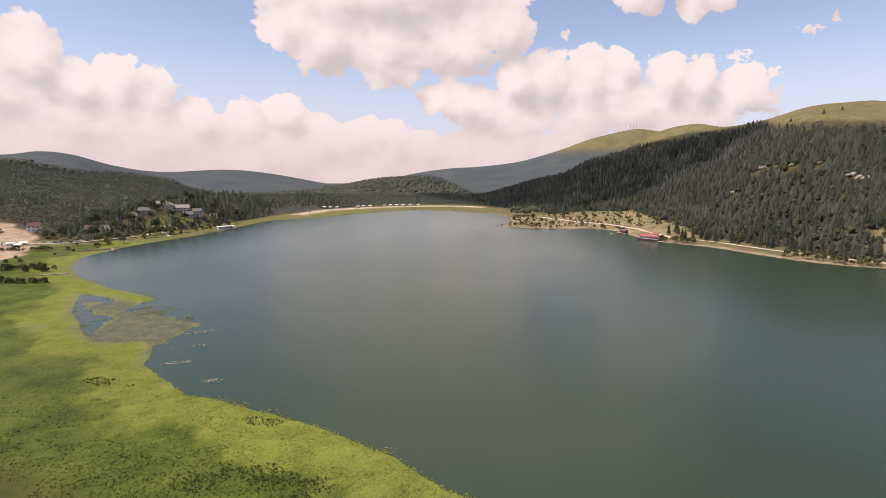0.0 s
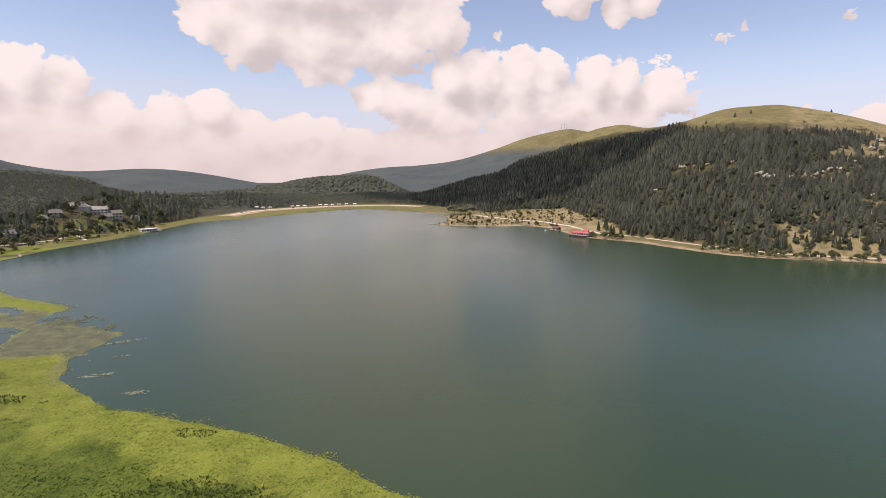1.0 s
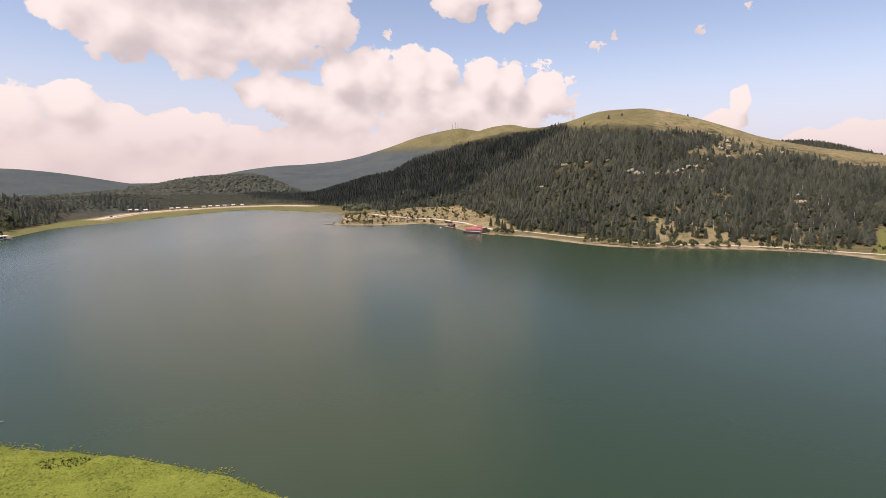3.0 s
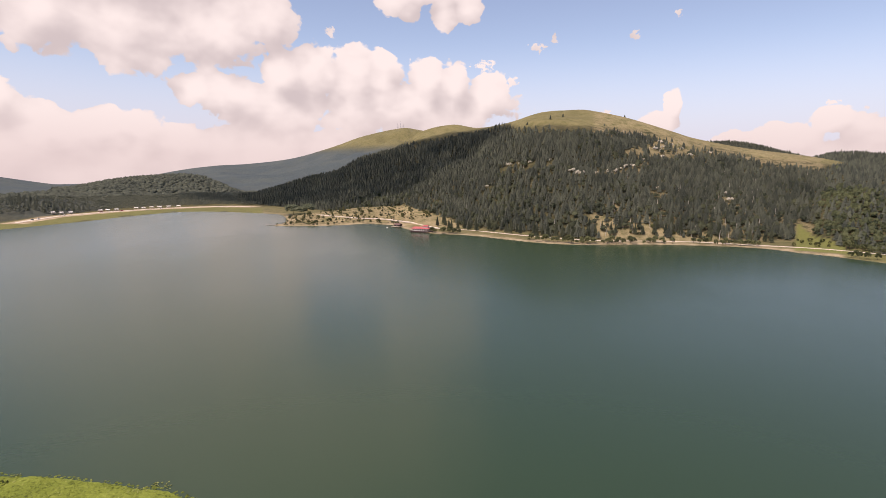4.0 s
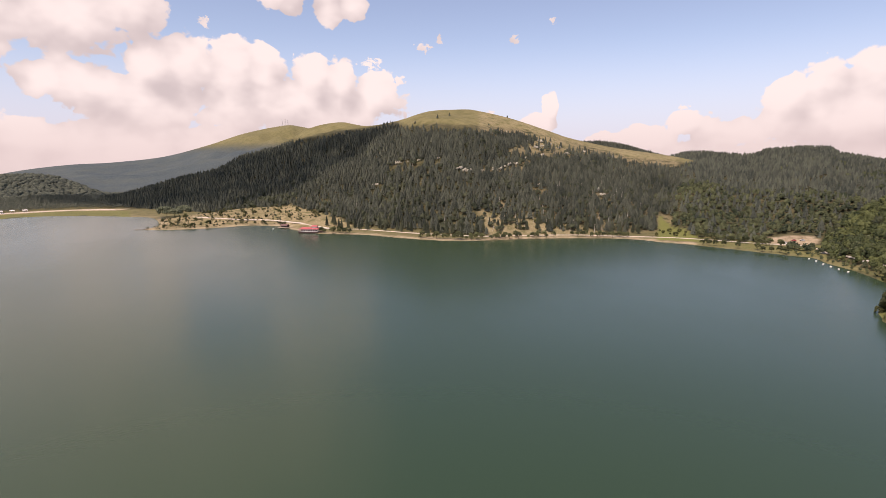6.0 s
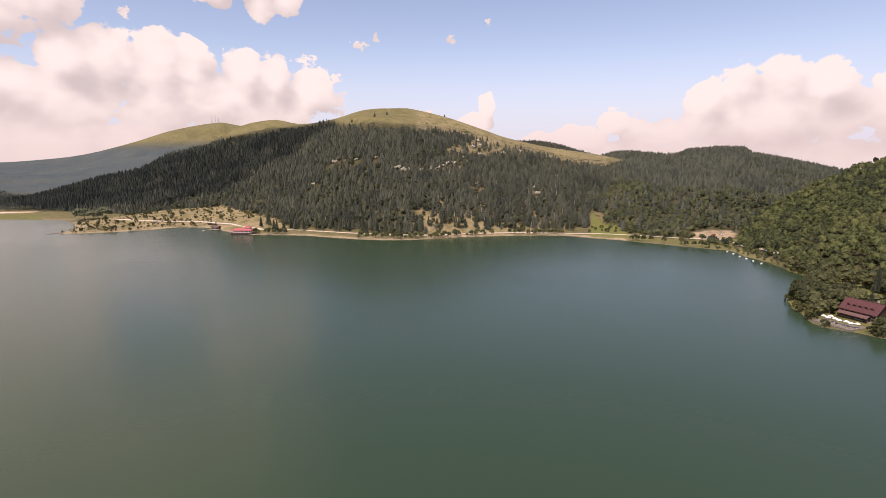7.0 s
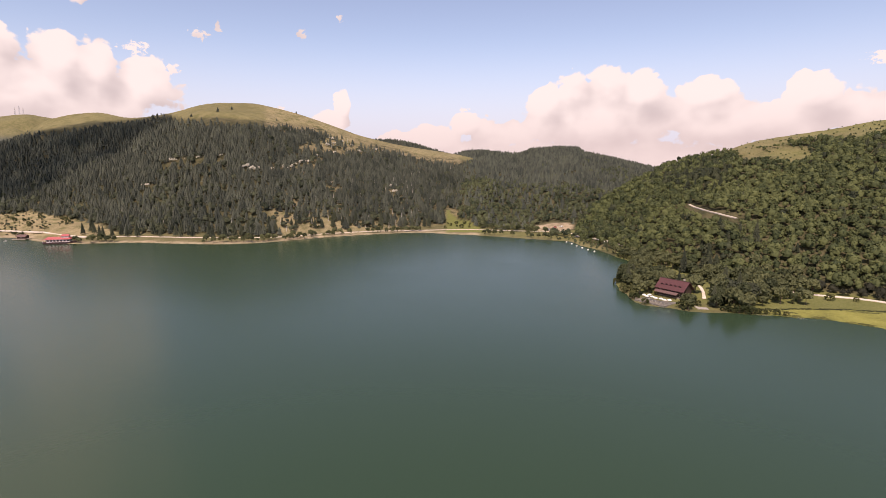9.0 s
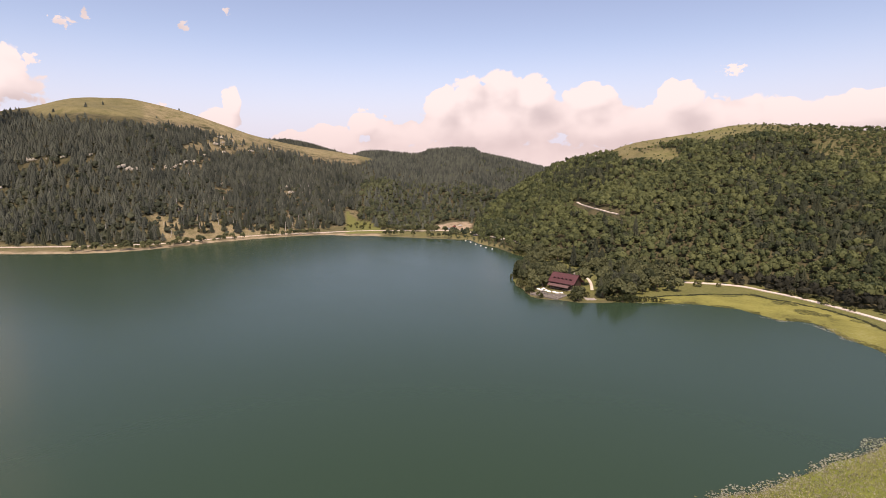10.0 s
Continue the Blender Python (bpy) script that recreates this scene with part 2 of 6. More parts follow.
# hills: azimuths, height angles of their skylines, distance of the ridge, distance of the foot, height of the trees on the ridge
HILLS = {
    "blue": ([62, 54.6, 52, 49.6, 46.5, 42.7, 37.2, 32.9, 27.3, 22], [0.8, 0.97, 1.31, 1.07, 0.12, -0.43, -0.19, -0.57, -1.6, -2.3], 2400, 1700, 0),
    "left": ([75, 54.6, 52.4, 49.7, 46.5, 42.7, 40.8, 37], [1.0, 0.92, 0.64, 0.14, -0.08, -0.64, -1.4, -2.6], 1500, 640, 14),
    "point": ([49, 45.6, 44.2, 40.8, 37.3, 31.9, 28.5, 25, 22, 18.5], [-3.9, -2.82, -2.22, -1.72, -1.8, -2.06, -2.01, -2.37, -2.97, -3.69],
              [690, 720, 760, 830, 890, 990, 1060, 1120, 1170, 1200], [600, 640, 660, 690, 750, 860, 940, 1000, 1050, 1090], 15),
    "low": ([24, 20.9, 16.6, 11.8, 10.5, 8.5], [-3.3, -2.67, -2.18, -2.62, -3.0, -3.4], 1330, 1080, 13),
    "middle": ([36, 30, 26.2, 22.6, 17.8, 15.4, 13, 11.2, 8], [-2.1, -1.75, -1.6, -0.94, -0.56, -0.79, -1.43, -2.2, -2.8], 2000, 1450, 12),
    "masts": ([22, 17.8, 14.2, 11.2, 7, 3, -0.3, -4.1, -5.7, -8.3, -14, -20], [-1.4, -0.44, 0.06, 0.25, 0.81, 1.98, 3.16, 4.0, 3.91, 3.43, 2.5, 1.5], 2700, 1650,
              0),
    "dome": ([11, 6.7, 2.5, 0.1, -3.4, -6.2, -9.6, -12.3, -15.5, -18.8, -22.3, -24.1, -27.5, -31.4, -33.5, -37.7, -44.8, -49],
             [-2.48, -1.15, -0.06, 1.14, 2.2, 3.68, 4.38, 4.34, 5.0, 5.66, 5.74, 5.56, 4.76, 3.46, 2.74, 1.78, 0.57, -1.2],
             [1250, 1250, 1250, 1250, 1250, 1220, 1180, 1120, 1050, 1000, 1000, 1000, 1000, 1000, 1000, 1000, 1000, 1000],
             [1050, 950, 850, 800, 740, 690, 650, 625, 600, 580, 560, 555, 560, 575, 580, 600, 650, 700],
             [14, 14, 14, 13, 12, 2, 0, 6, 8, 2, 0, 0, 0, 0, 0, 0, 0, 0]),
    "head": ([9.5, 8.5, 6, 3, 0, -3, -6, -9], [-5.7, -5.4, -4.95, -4.6, -4.3, -4.2, -4.3, -5.0], [760, 765, 785, 800, 810, 800, 760, 720], [712, 708, 705, 705, 715, 690, 640, 620], 0),
    "saddle": ([-32, -34.4, -37.7, -42.2, -44], [2.5, 2.71, 2.58, 1.34, 0.6], 1350, 1100, 14),
    "back": ([-40.5, -43, -45.3, -49.8, -51.4, -55.6, -56.6, -60, -64.2, -69], [0.4, 1.33, 1.78, 1.46, 1.94, 2.05, 1.55, 0.82, -0.23, -1.6], 1150,
             [660, 650, 600, 590, 590, 590, 600, 620, 640, 660], 14),
    "right": ([-53.5, -55.3, -58.3, -64.1, -68.6, -71.8, -77.4, -81.2, -87.2, -91.7, -112, -135], [-7.3, -6.6, -3.3, 0.03, 1.39, 2.25, 3.0, 3.61, 3.18, 2.72, 2.5, 1],
              [600, 605, 650, 700, 720, 740, 760, 780, 780, 780, 800, 800], [560, 550, 490, 425, 374, 362, 376, 374, 360, 345, 330, 330], [6, 8, 9, 8, 7, 4, 2, 2, 2, 2, 4, 4]),
}
KINDS = ["flat"] + list(HILLS)


def weed(x, y):
    """How thick the weed lies in the bight."""
    x, y = np.asarray(x, float), np.asarray(y, float)
    out = np.full(x.shape, -9.0)
    near = (x > -290) & (x < -150) & (y > 155) & (y < 255)
    if near.any():
        a, b = x[near], y[near]
        out[near] = 9.0 * fbm(a, b, 10, 4, 44) + 9.0 * fbm(a, b, 3.5, 2, 45) * 0.35 - to_shore(a, b, WEED) * 0.8
    return out


def land(x, y):
    """Height of the ground, metres from the shore, azimuth, distance, and which hill it belongs to."""
    x, y = np.asarray(x, float), np.asarray(y, float)
    r, az = np.hypot(x, y) + 1e-6, np.degrees(np.arctan2(-x, y))
    d = to_shore(x, y) + 3.2 * fbm(x, y, 14, 3, 5) * np.clip((900 - r) / 600, 0.35, 1)
    marsh = np.where((d < 140) & (r < np.where(az > 43, 610, 480)) & ((az > 10) | (az < -72) | (r < 130)), 1.0, 0.0)
    dry = np.clip(d / 30, 0, 1) * 1.6 + np.clip((d - 30) / 300, 0, 1) * 1.5
    z = np.where(d < 0, np.maximum(d * 0.15, -5), np.where(marsh > 0, np.minimum(d * 0.07, 0.15) + np.clip(d / 90, 0, 1) * 0.45, np.minimum(d * 0.12, 0.2) + dry))
    mat = weed(x, y)
    z = np.where((d < 0.8) & (mat > -2), np.maximum(z, np.minimum(0.02 + 0.02 * mat, 0.05)), z)
    sink = np.clip((r - 1400) / 3400, 0, 1)
    z = z - 170 * sink**1.2 * (d > 0)
    kind = np.zeros(x.shape, int)
    for k, (azs, els, ridge, foot, trees) in enumerate(HILLS.values(), 1):
        line = np.column_stack([np.full(len(azs), float(v)) if np.isscalar(v) else np.array(v, float) for v in (azs, els, ridge, foot, trees)])[::-1]
        line = curve_through(line, False, 6)
        a = np.maximum.accumulate(line[:, 0])
        sky, top, base, tall = [np.interp(az, a, line[:, c]) for c in (1, 2, 3, 4)]
        rise = EYE + top * np.tan(np.radians(sky)) - tall
        rise = rise * np.clip((az - a[0] + 3) / 3, 0, 1) * np.clip((a[-1] + 3 - az) / 3, 0, 1)
        s = np.clip((r - base) / (top - base), 0, 1)
        up = s * (1.28 - 0.28 * s * s) - 0.28 * s * s * (1 - s)
        folds = fbm(x, y, 130, 4, 11 + k) * 0.20 * np.sin(np.pi * np.clip(s, 0, 1))
        down = np.clip((r - top) / (0.55 * top), 0, 1)
        h = rise * (up + folds) * (1 - 0.85 * down * down * (3 - 2 * down)) + fbm(x, y, 22, 3, 40 + k) * 2.0 * np.minimum(s * 6, 1) * (1 - s)
        h = np.where((r > base) & (d > 2), h - 130 * down, -1e9)
        kind = np.where(h > z, k, kind)
        z = np.maximum(z, h)
    return z, d, az, r, kind


# ---- materials ----
def material(name):
    m = bpy.data.materials.new(name)
    m.use_nodes = True
    n = Nodes(m.node_tree)
    shader, out = n.add("ShaderNodeBsdfPrincipled"), n.add("ShaderNodeOutputMaterial")
    n.put(out.inputs[0], shader.outputs[0])
    return m, n, shader.inputs


def ground_place(n):
    return n.add("ShaderNodeNewGeometry").outputs["Position"]


def bump(n, inputs, height, strength, distance):
    node = n.add("ShaderNodeBump")
    node.inputs["Strength"].default_value, node.inputs["Distance"].default_value = strength, distance
    n.put(node.inputs["Height"], height)
    n.put(inputs["Normal"], node.outputs[0])


def attribute(n, name):
    node = n.add("ShaderNodeAttribute")
    node.attribute_name = name
    return node.outputs["Fac"]


def plain(name, colour, rough=0.8, metal=0.0, scale=1.5, vary=0.25, relief=0.0):
    """A surface with blotches and grain about its colour."""
    m, n, s = material(name)
    p = n.add("ShaderNodeTexCoord").outputs["Object"]
    coarse, fine = n.noise(p, scale, 3), n.noise(p, scale * 9, 4, 0.65)
    amount = n.math("ADD", n.math("MULTIPLY", coarse, 0.6), n.math("MULTIPLY", fine, 0.4))
    dark, light = tuple(c * (1 - vary) for c in colour), tuple(min(c * (1 + vary), 0.9) for c in colour)
    n.put(s["Base Color"], n.ramp(amount, [(0.3, dark), (0.7, light)]))
    s["Roughness"].default_value, s["Metallic"].default_value = rough, metal
    if relief:
        bump(n, s, fine, relief, 0.05)
    return m


def foliage(name, dark, light, patch=0.02):
    """Leaves: each tree has its own tint, with patches across the wood."""
    m, n, s = material(name)
    p = ground_place(n)
    tint = n.math("ADD", n.math("MULTIPLY", attribute(n, "tint"), 0.5), n.math("MULTIPLY_ADD", n.noise(p, patch, 3), 0.85, -0.12))
    tint = n.math("ADD", tint, n.math("MULTIPLY", n.math("SUBTRACT", n.noise(p, 0.9, 3, 0.7), 0.5), 0.5))
    leaf_shader(n, s, n.ramp(tint, [(0.25, dark), (0.85, light)]))
    return m


def leaf_shader(n, s, colour):
    """Matt leaves that let some light through."""
    n.put(s["Base Color"], colour)
    s["Roughness"].default_value = 0.75
    s["Specular IOR Level"].default_value = 0.2
    glow, both = n.add("ShaderNodeBsdfTranslucent"), n.add("ShaderNodeMixShader")
    n.put(glow.inputs[0], colour)
    both.inputs[0].default_value = 0.35
    out = [o for o in n.tree.nodes if o.type == "OUTPUT_MATERIAL"][0]
    lit = [o for o in n.tree.nodes if o.type == "BSDF_PRINCIPLED"][0]
    n.put(both.inputs[1], lit.outputs[0])
    n.put(both.inputs[2], glow.outputs[0])
    n.put(out.inputs[0], both.outputs[0])


def own_foliage(name, dark, light):
    """Leaves of a single tree, with a tint of its own."""
    m, n, s = material(name)
    info = n.add("ShaderNodeObjectInfo").outputs["Random"]
    p = n.add("ShaderNodeTexCoord").outputs["Object"]
    tint = n.math("ADD", n.math("MULTIPLY", info, 0.5), n.math("MULTIPLY", n.noise(p, 1.1, 4, 0.7), 0.55))
    leaf_shader(n, s, n.ramp(tint, [(0.25, dark), (0.85, light)]))
    return m


def marsh_colour(n, p, grain, mid):
    """Lime floating mat by the water, green reed behind it, olive and rust further in."""
    inland = attribute(n, "inland")
    wet = n.math("ADD", inland, n.math("MULTIPLY", n.math("SUBTRACT", n.noise(p, 0.05, 4, 0.6), 0.5), 52.0))
    mat = n.ramp(n.math("ADD", n.math("MULTIPLY", n.noise(p, 0.12, 5, 0.65), 0.45), n.math("MULTIPLY", grain, 0.55)), [(0.34, (0.070, 0.090, 0.018)), (0.46, (0.148, 0.184, 0.028)), (0.60, (0.212, 0.250, 0.044)), (0.72, (0.30, 0.33, 0.10))])
    reed = n.ramp(n.math("ADD", n.math("MULTIPLY", n.noise(p, 0.07, 5, 0.65), 0.5), n.math("MULTIPLY", grain, 0.55)), [(0.38, (0.020, 0.036, 0.006)), (0.5, (0.060, 0.094, 0.013)), (0.66, (0.130, 0.166, 0.028))])
    olive = n.ramp(n.noise(p, 0.06, 6, 0.7), [(0.3, (0.032, 0.046, 0.009)), (0.50, (0.072, 0.078, 0.014)), (0.66, (0.130, 0.086, 0.026))])
    # paler, thinner growth along the rim of the bight, and bleached arcs further in
    bight = n.map(n.vec("LENGTH", p), 190.0, 250.0)
    rim = n.math("SUBTRACT", 1.0, n.map(n.math("ADD", inland, n.math("MULTIPLY", n.math("SUBTRACT", mid, 0.5), 9.0)), 0.5, 6.5))
    bleached = n.map(n.noise(p, 0.035, 5, 0.6), 0.56, 0.70)
    pale = n.ramp(n.math("ADD", n.math("MULTIPLY", grain, 0.6), n.math("MULTIPLY", mid, 0.4)), [(0.35, (0.095, 0.108, 0.055)), (0.52, (0.185, 0.196, 0.085)), (0.68, (0.26, 0.26, 0.13))])
    mat = n.mix(n.math("MULTIPLY", bight, n.math("MAXIMUM", n.math("MULTIPLY", rim, 0.8), n.math("MULTIPLY", bleached, 0.7))), mat, pale)
    marsh = n.mix(n.map(wet, 15.0, 27.0), mat, reed)
    return n.mix(n.map(wet, 46.0, 70.0), marsh, olive)


def ground_material():
    m, n, s = material("ground")
    p = ground_place(n)
    big, mid, fine = n.noise(p, 0.012, 4), n.noise(p, 0.09, 5, 0.6), n.noise(p, 0.8, 5, 0.7)
    litter = n.ramp(mid, [(0.3, (0.025, 0.030, 0.014)), (0.7, (0.07, 0.065, 0.032))])
    pasture = n.ramp(n.math("ADD", n.math("MULTIPLY", mid, 0.6), n.math("MULTIPLY", fine, 0.4)), [(0.3, (0.105, 0.102, 0.040)), (0.7, (0.21, 0.185, 0.085))])
    stony = n.ramp(fine, [(0.3, (0.19, 0.15, 0.08)), (0.7, (0.42, 0.34, 0.20))])
    colour = n.mix(attribute(n, "pasture"), litter, pasture)
    colour = n.mix(n.math("MULTIPLY", attribute(n, "stony"), n.map(n.math("ADD", mid, n.math("MULTIPLY", fine, 0.4)), 0.5, 0.8), clamp=True), colour, stony)
    sand = n.ramp(n.math("ADD", n.math("MULTIPLY", fine, 0.5), n.math("MULTIPLY", mid, 0.5)), [(0.35, (0.20, 0.15, 0.09)), (0.5, (0.44, 0.34, 0.23)), (0.65, (0.60, 0.49, 0.36))])
    colour = n.mix(attribute(n, "sand"), colour, sand)
    meadow = n.ramp(fine, [(0.3, (0.12, 0.135, 0.035)), (0.7, (0.21, 0.215, 0.07))])
    colour = n.mix(attribute(n, "meadow"), colour, meadow)
    grain = n.noise(p, 1.6, 4, 0.75)
    marsh = marsh_colour(n, p, grain, mid)
    awash = n.ramp(n.math("ADD", n.math("MULTIPLY", n.noise(p, 0.16, 5, 0.65), 0.6), n.math("MULTIPLY", grain, 0.4)), [(0.36, (0.070, 0.080, 0.060)), (0.50, (0.115, 0.128, 0.084)), (0.62, (0.175, 0.190, 0.100))])
    dry = n.ramp(n.math("ADD", n.math("MULTIPLY", n.noise(p, 0.07, 5, 0.6), 0.6), n.math("MULTIPLY", fine, 0.4)), [(0.34, (0.095, 0.092, 0.030)), (0.44, (0.200, 0.198, 0.052)), (0.56, (0.262, 0.254, 0.066)), (0.68, (0.31, 0.305, 0.12))])
    marsh = n.mix(attribute(n, "tan"), marsh, dry)
    marsh = n.mix(attribute(n, "weed"), marsh, awash)
    colour = n.mix(attribute(n, "marsh"), colour, marsh)
    # distant wood, its blue-grey tint standing in for haze in the air
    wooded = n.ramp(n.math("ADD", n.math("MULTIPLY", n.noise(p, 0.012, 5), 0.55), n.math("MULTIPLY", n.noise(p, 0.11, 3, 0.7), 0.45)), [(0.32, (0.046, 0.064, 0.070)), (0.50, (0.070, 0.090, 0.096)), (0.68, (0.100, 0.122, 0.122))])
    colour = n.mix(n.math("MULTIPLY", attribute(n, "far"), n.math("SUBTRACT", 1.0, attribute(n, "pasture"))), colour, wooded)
    n.put(s["Base Color"], n.mix(n.map(big, 0.3, 0.7, 0.0, 0.25), colour, (0.06, 0.06, 0.03)))
    s["Roughness"].default_value = 0.95
    s["Specular IOR Level"].default_value = 0.15
    bump(n, s, n.math("ADD", fine, n.math("MULTIPLY", mid, 2.0)), 0.6, 0.6)
    return m


def water_material():
    m, n, s = material("lake_water")
    p = ground_place(n)
    streak = n.noise(n.vec("MULTIPLY", p, (0.006, 0.0022, 1.0)), 1.0, 4)
    n.put(s["Base Color"], n.mix(streak, (0.024, 0.049, 0.025), (0.028, 0.053, 0.029)))
    n.put(s["Roughness"], n.map(streak, 0.35, 0.65, 0.19, 0.24))
    s["IOR"].default_value = 1.333
    waves = n.math("ADD", n.noise(n.vec("MULTIPLY", p, (0.5, 0.8, 1)), 1.0, 4, 0.6), n.math("MULTIPLY", n.noise(p, 0.16, 2), 1.2))
    bump(n, s, waves, 0.08, 0.3)
    return m


GROUND, WATER = ground_material(), water_material()
FIR = foliage("fir_needles", (0.054, 0.064, 0.051), (0.132, 0.145, 0.106))
DARK_LEAF = foliage("dark_leaves", (0.034, 0.044, 0.026), (0.092, 0.104, 0.058))
BROADLEAF = foliage("broad_leaves", (0.046, 0.064, 0.030), (0.158, 0.178, 0.070), 0.014)
# shade beneath the overhanging wood edge, painted as dark brown leaves
SHADY = foliage("shade_dark_leaves", (0.023, 0.025, 0.017), (0.055, 0.056, 0.036), 0.03)
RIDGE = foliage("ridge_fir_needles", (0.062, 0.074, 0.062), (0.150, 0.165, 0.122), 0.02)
MIXED = foliage("mixed_leaves", (0.044, 0.055, 0.036), (0.118, 0.132, 0.078), 0.02)
DULL_LEAF = foliage("dull_leaves", (0.046, 0.062, 0.036), (0.150, 0.166, 0.082), 0.02)
# distance haze put into the leaf colour: paler, with little contrast
HAZED_WOOD = foliage("far_woods", (0.125, 0.138, 0.104), (0.178, 0.190, 0.140), 0.006)
OWN_FIR = own_foliage("single_fir_needles", (0.040, 0.050, 0.034), (0.100, 0.110, 0.066))
OWN_LEAF = own_foliage("single_tree_leaves", (0.055, 0.068, 0.034), (0.165, 0.175, 0.080))
WILLOW = own_foliage("willow_leaves", (0.13, 0.15, 0.095), (0.25, 0.27, 0.17))
SHRUB = own_foliage("shrub_leaves", (0.035, 0.048, 0.018), (0.13, 0.13, 0.05))
BARK = plain("bark", (0.12, 0.085, 0.06), 0.9, scale=4)


# ---- ground and water ----
def put_mesh(name, verts, tris, mat, smooth=False, layers=None):
    """A mesh from arrays, with float layers on its points."""
    me = bpy.data.meshes.new(name)
    verts, tris = np.ascontiguousarray(verts, np.float32), np.ascontiguousarray(tris, np.int32)
    count, k = tris.shape
    me.vertices.add(len(verts))
    me.vertices.foreach_set("co", verts.ravel())
    me.loops.add(count * k)
    me.loops.foreach_set("vertex_index", tris.ravel())
    me.polygons.add(count)
    me.polygons.foreach_set("loop_start", np.arange(0, count * k, k, dtype=np.int32))
    me.polygons.foreach_set("use_smooth", np.full(count, smooth))
    me.update(calc_edges=True)
    for key, values in (layers or {}).items():
        me.attributes.new(key, "FLOAT", "POINT").data.foreach_set("value", np.ascontiguousarray(values, np.float32))
    me.materials.append(mat)
    return me


def smooth(v, a, b):
    t = np.clip((v - a) / (b - a), 0, 1)
    return t * t * (3 - 2 * t)


def treeline(az):
    """Height angle up to which the wood climbs the bare-topped hill."""
    return np.interp(az, [-49, -46, -44, -42, -39.5, -37.7, -33.5, -28.8, -24, -19.5, -16.7, -15, -13.5, -11, -7, -3, 0], [-0.5, 0.0, 0.35, 0.6, 0.8, 1.3, 2.35, 3.65, 4.1, 4.3, 4.05, 4.6, 4.1, 3.7, 2.9, 2.3, 2.4])


def open_slope(az, up, x, y):
    """Bare pasture on the shoulder of the near hill."""
    azs, els = HILLS["right"][:2]
    brow = smooth(up + 0.5 * fbm(x, y, 40, 3, 34) - np.interp(az, azs[::-1], els[::-1]), -1.35, -0.95) * smooth(-az, 67, 71)
    brow = np.maximum(brow, smooth(1 - ((az + 93) / 7.0) ** 2 - ((up - 1.4) / 1.9) ** 2 + 0.9 * fbm(x, y, 40, 3, 35), 0.1, 0.5))
    return np.maximum(brow, smooth(1 - ((az + 73.2) / 4.4) ** 2 - ((up - 0.9) / 1.4) ** 2 + 1.0 * fbm(x, y, 45, 3, 33), 0.1, 0.45))


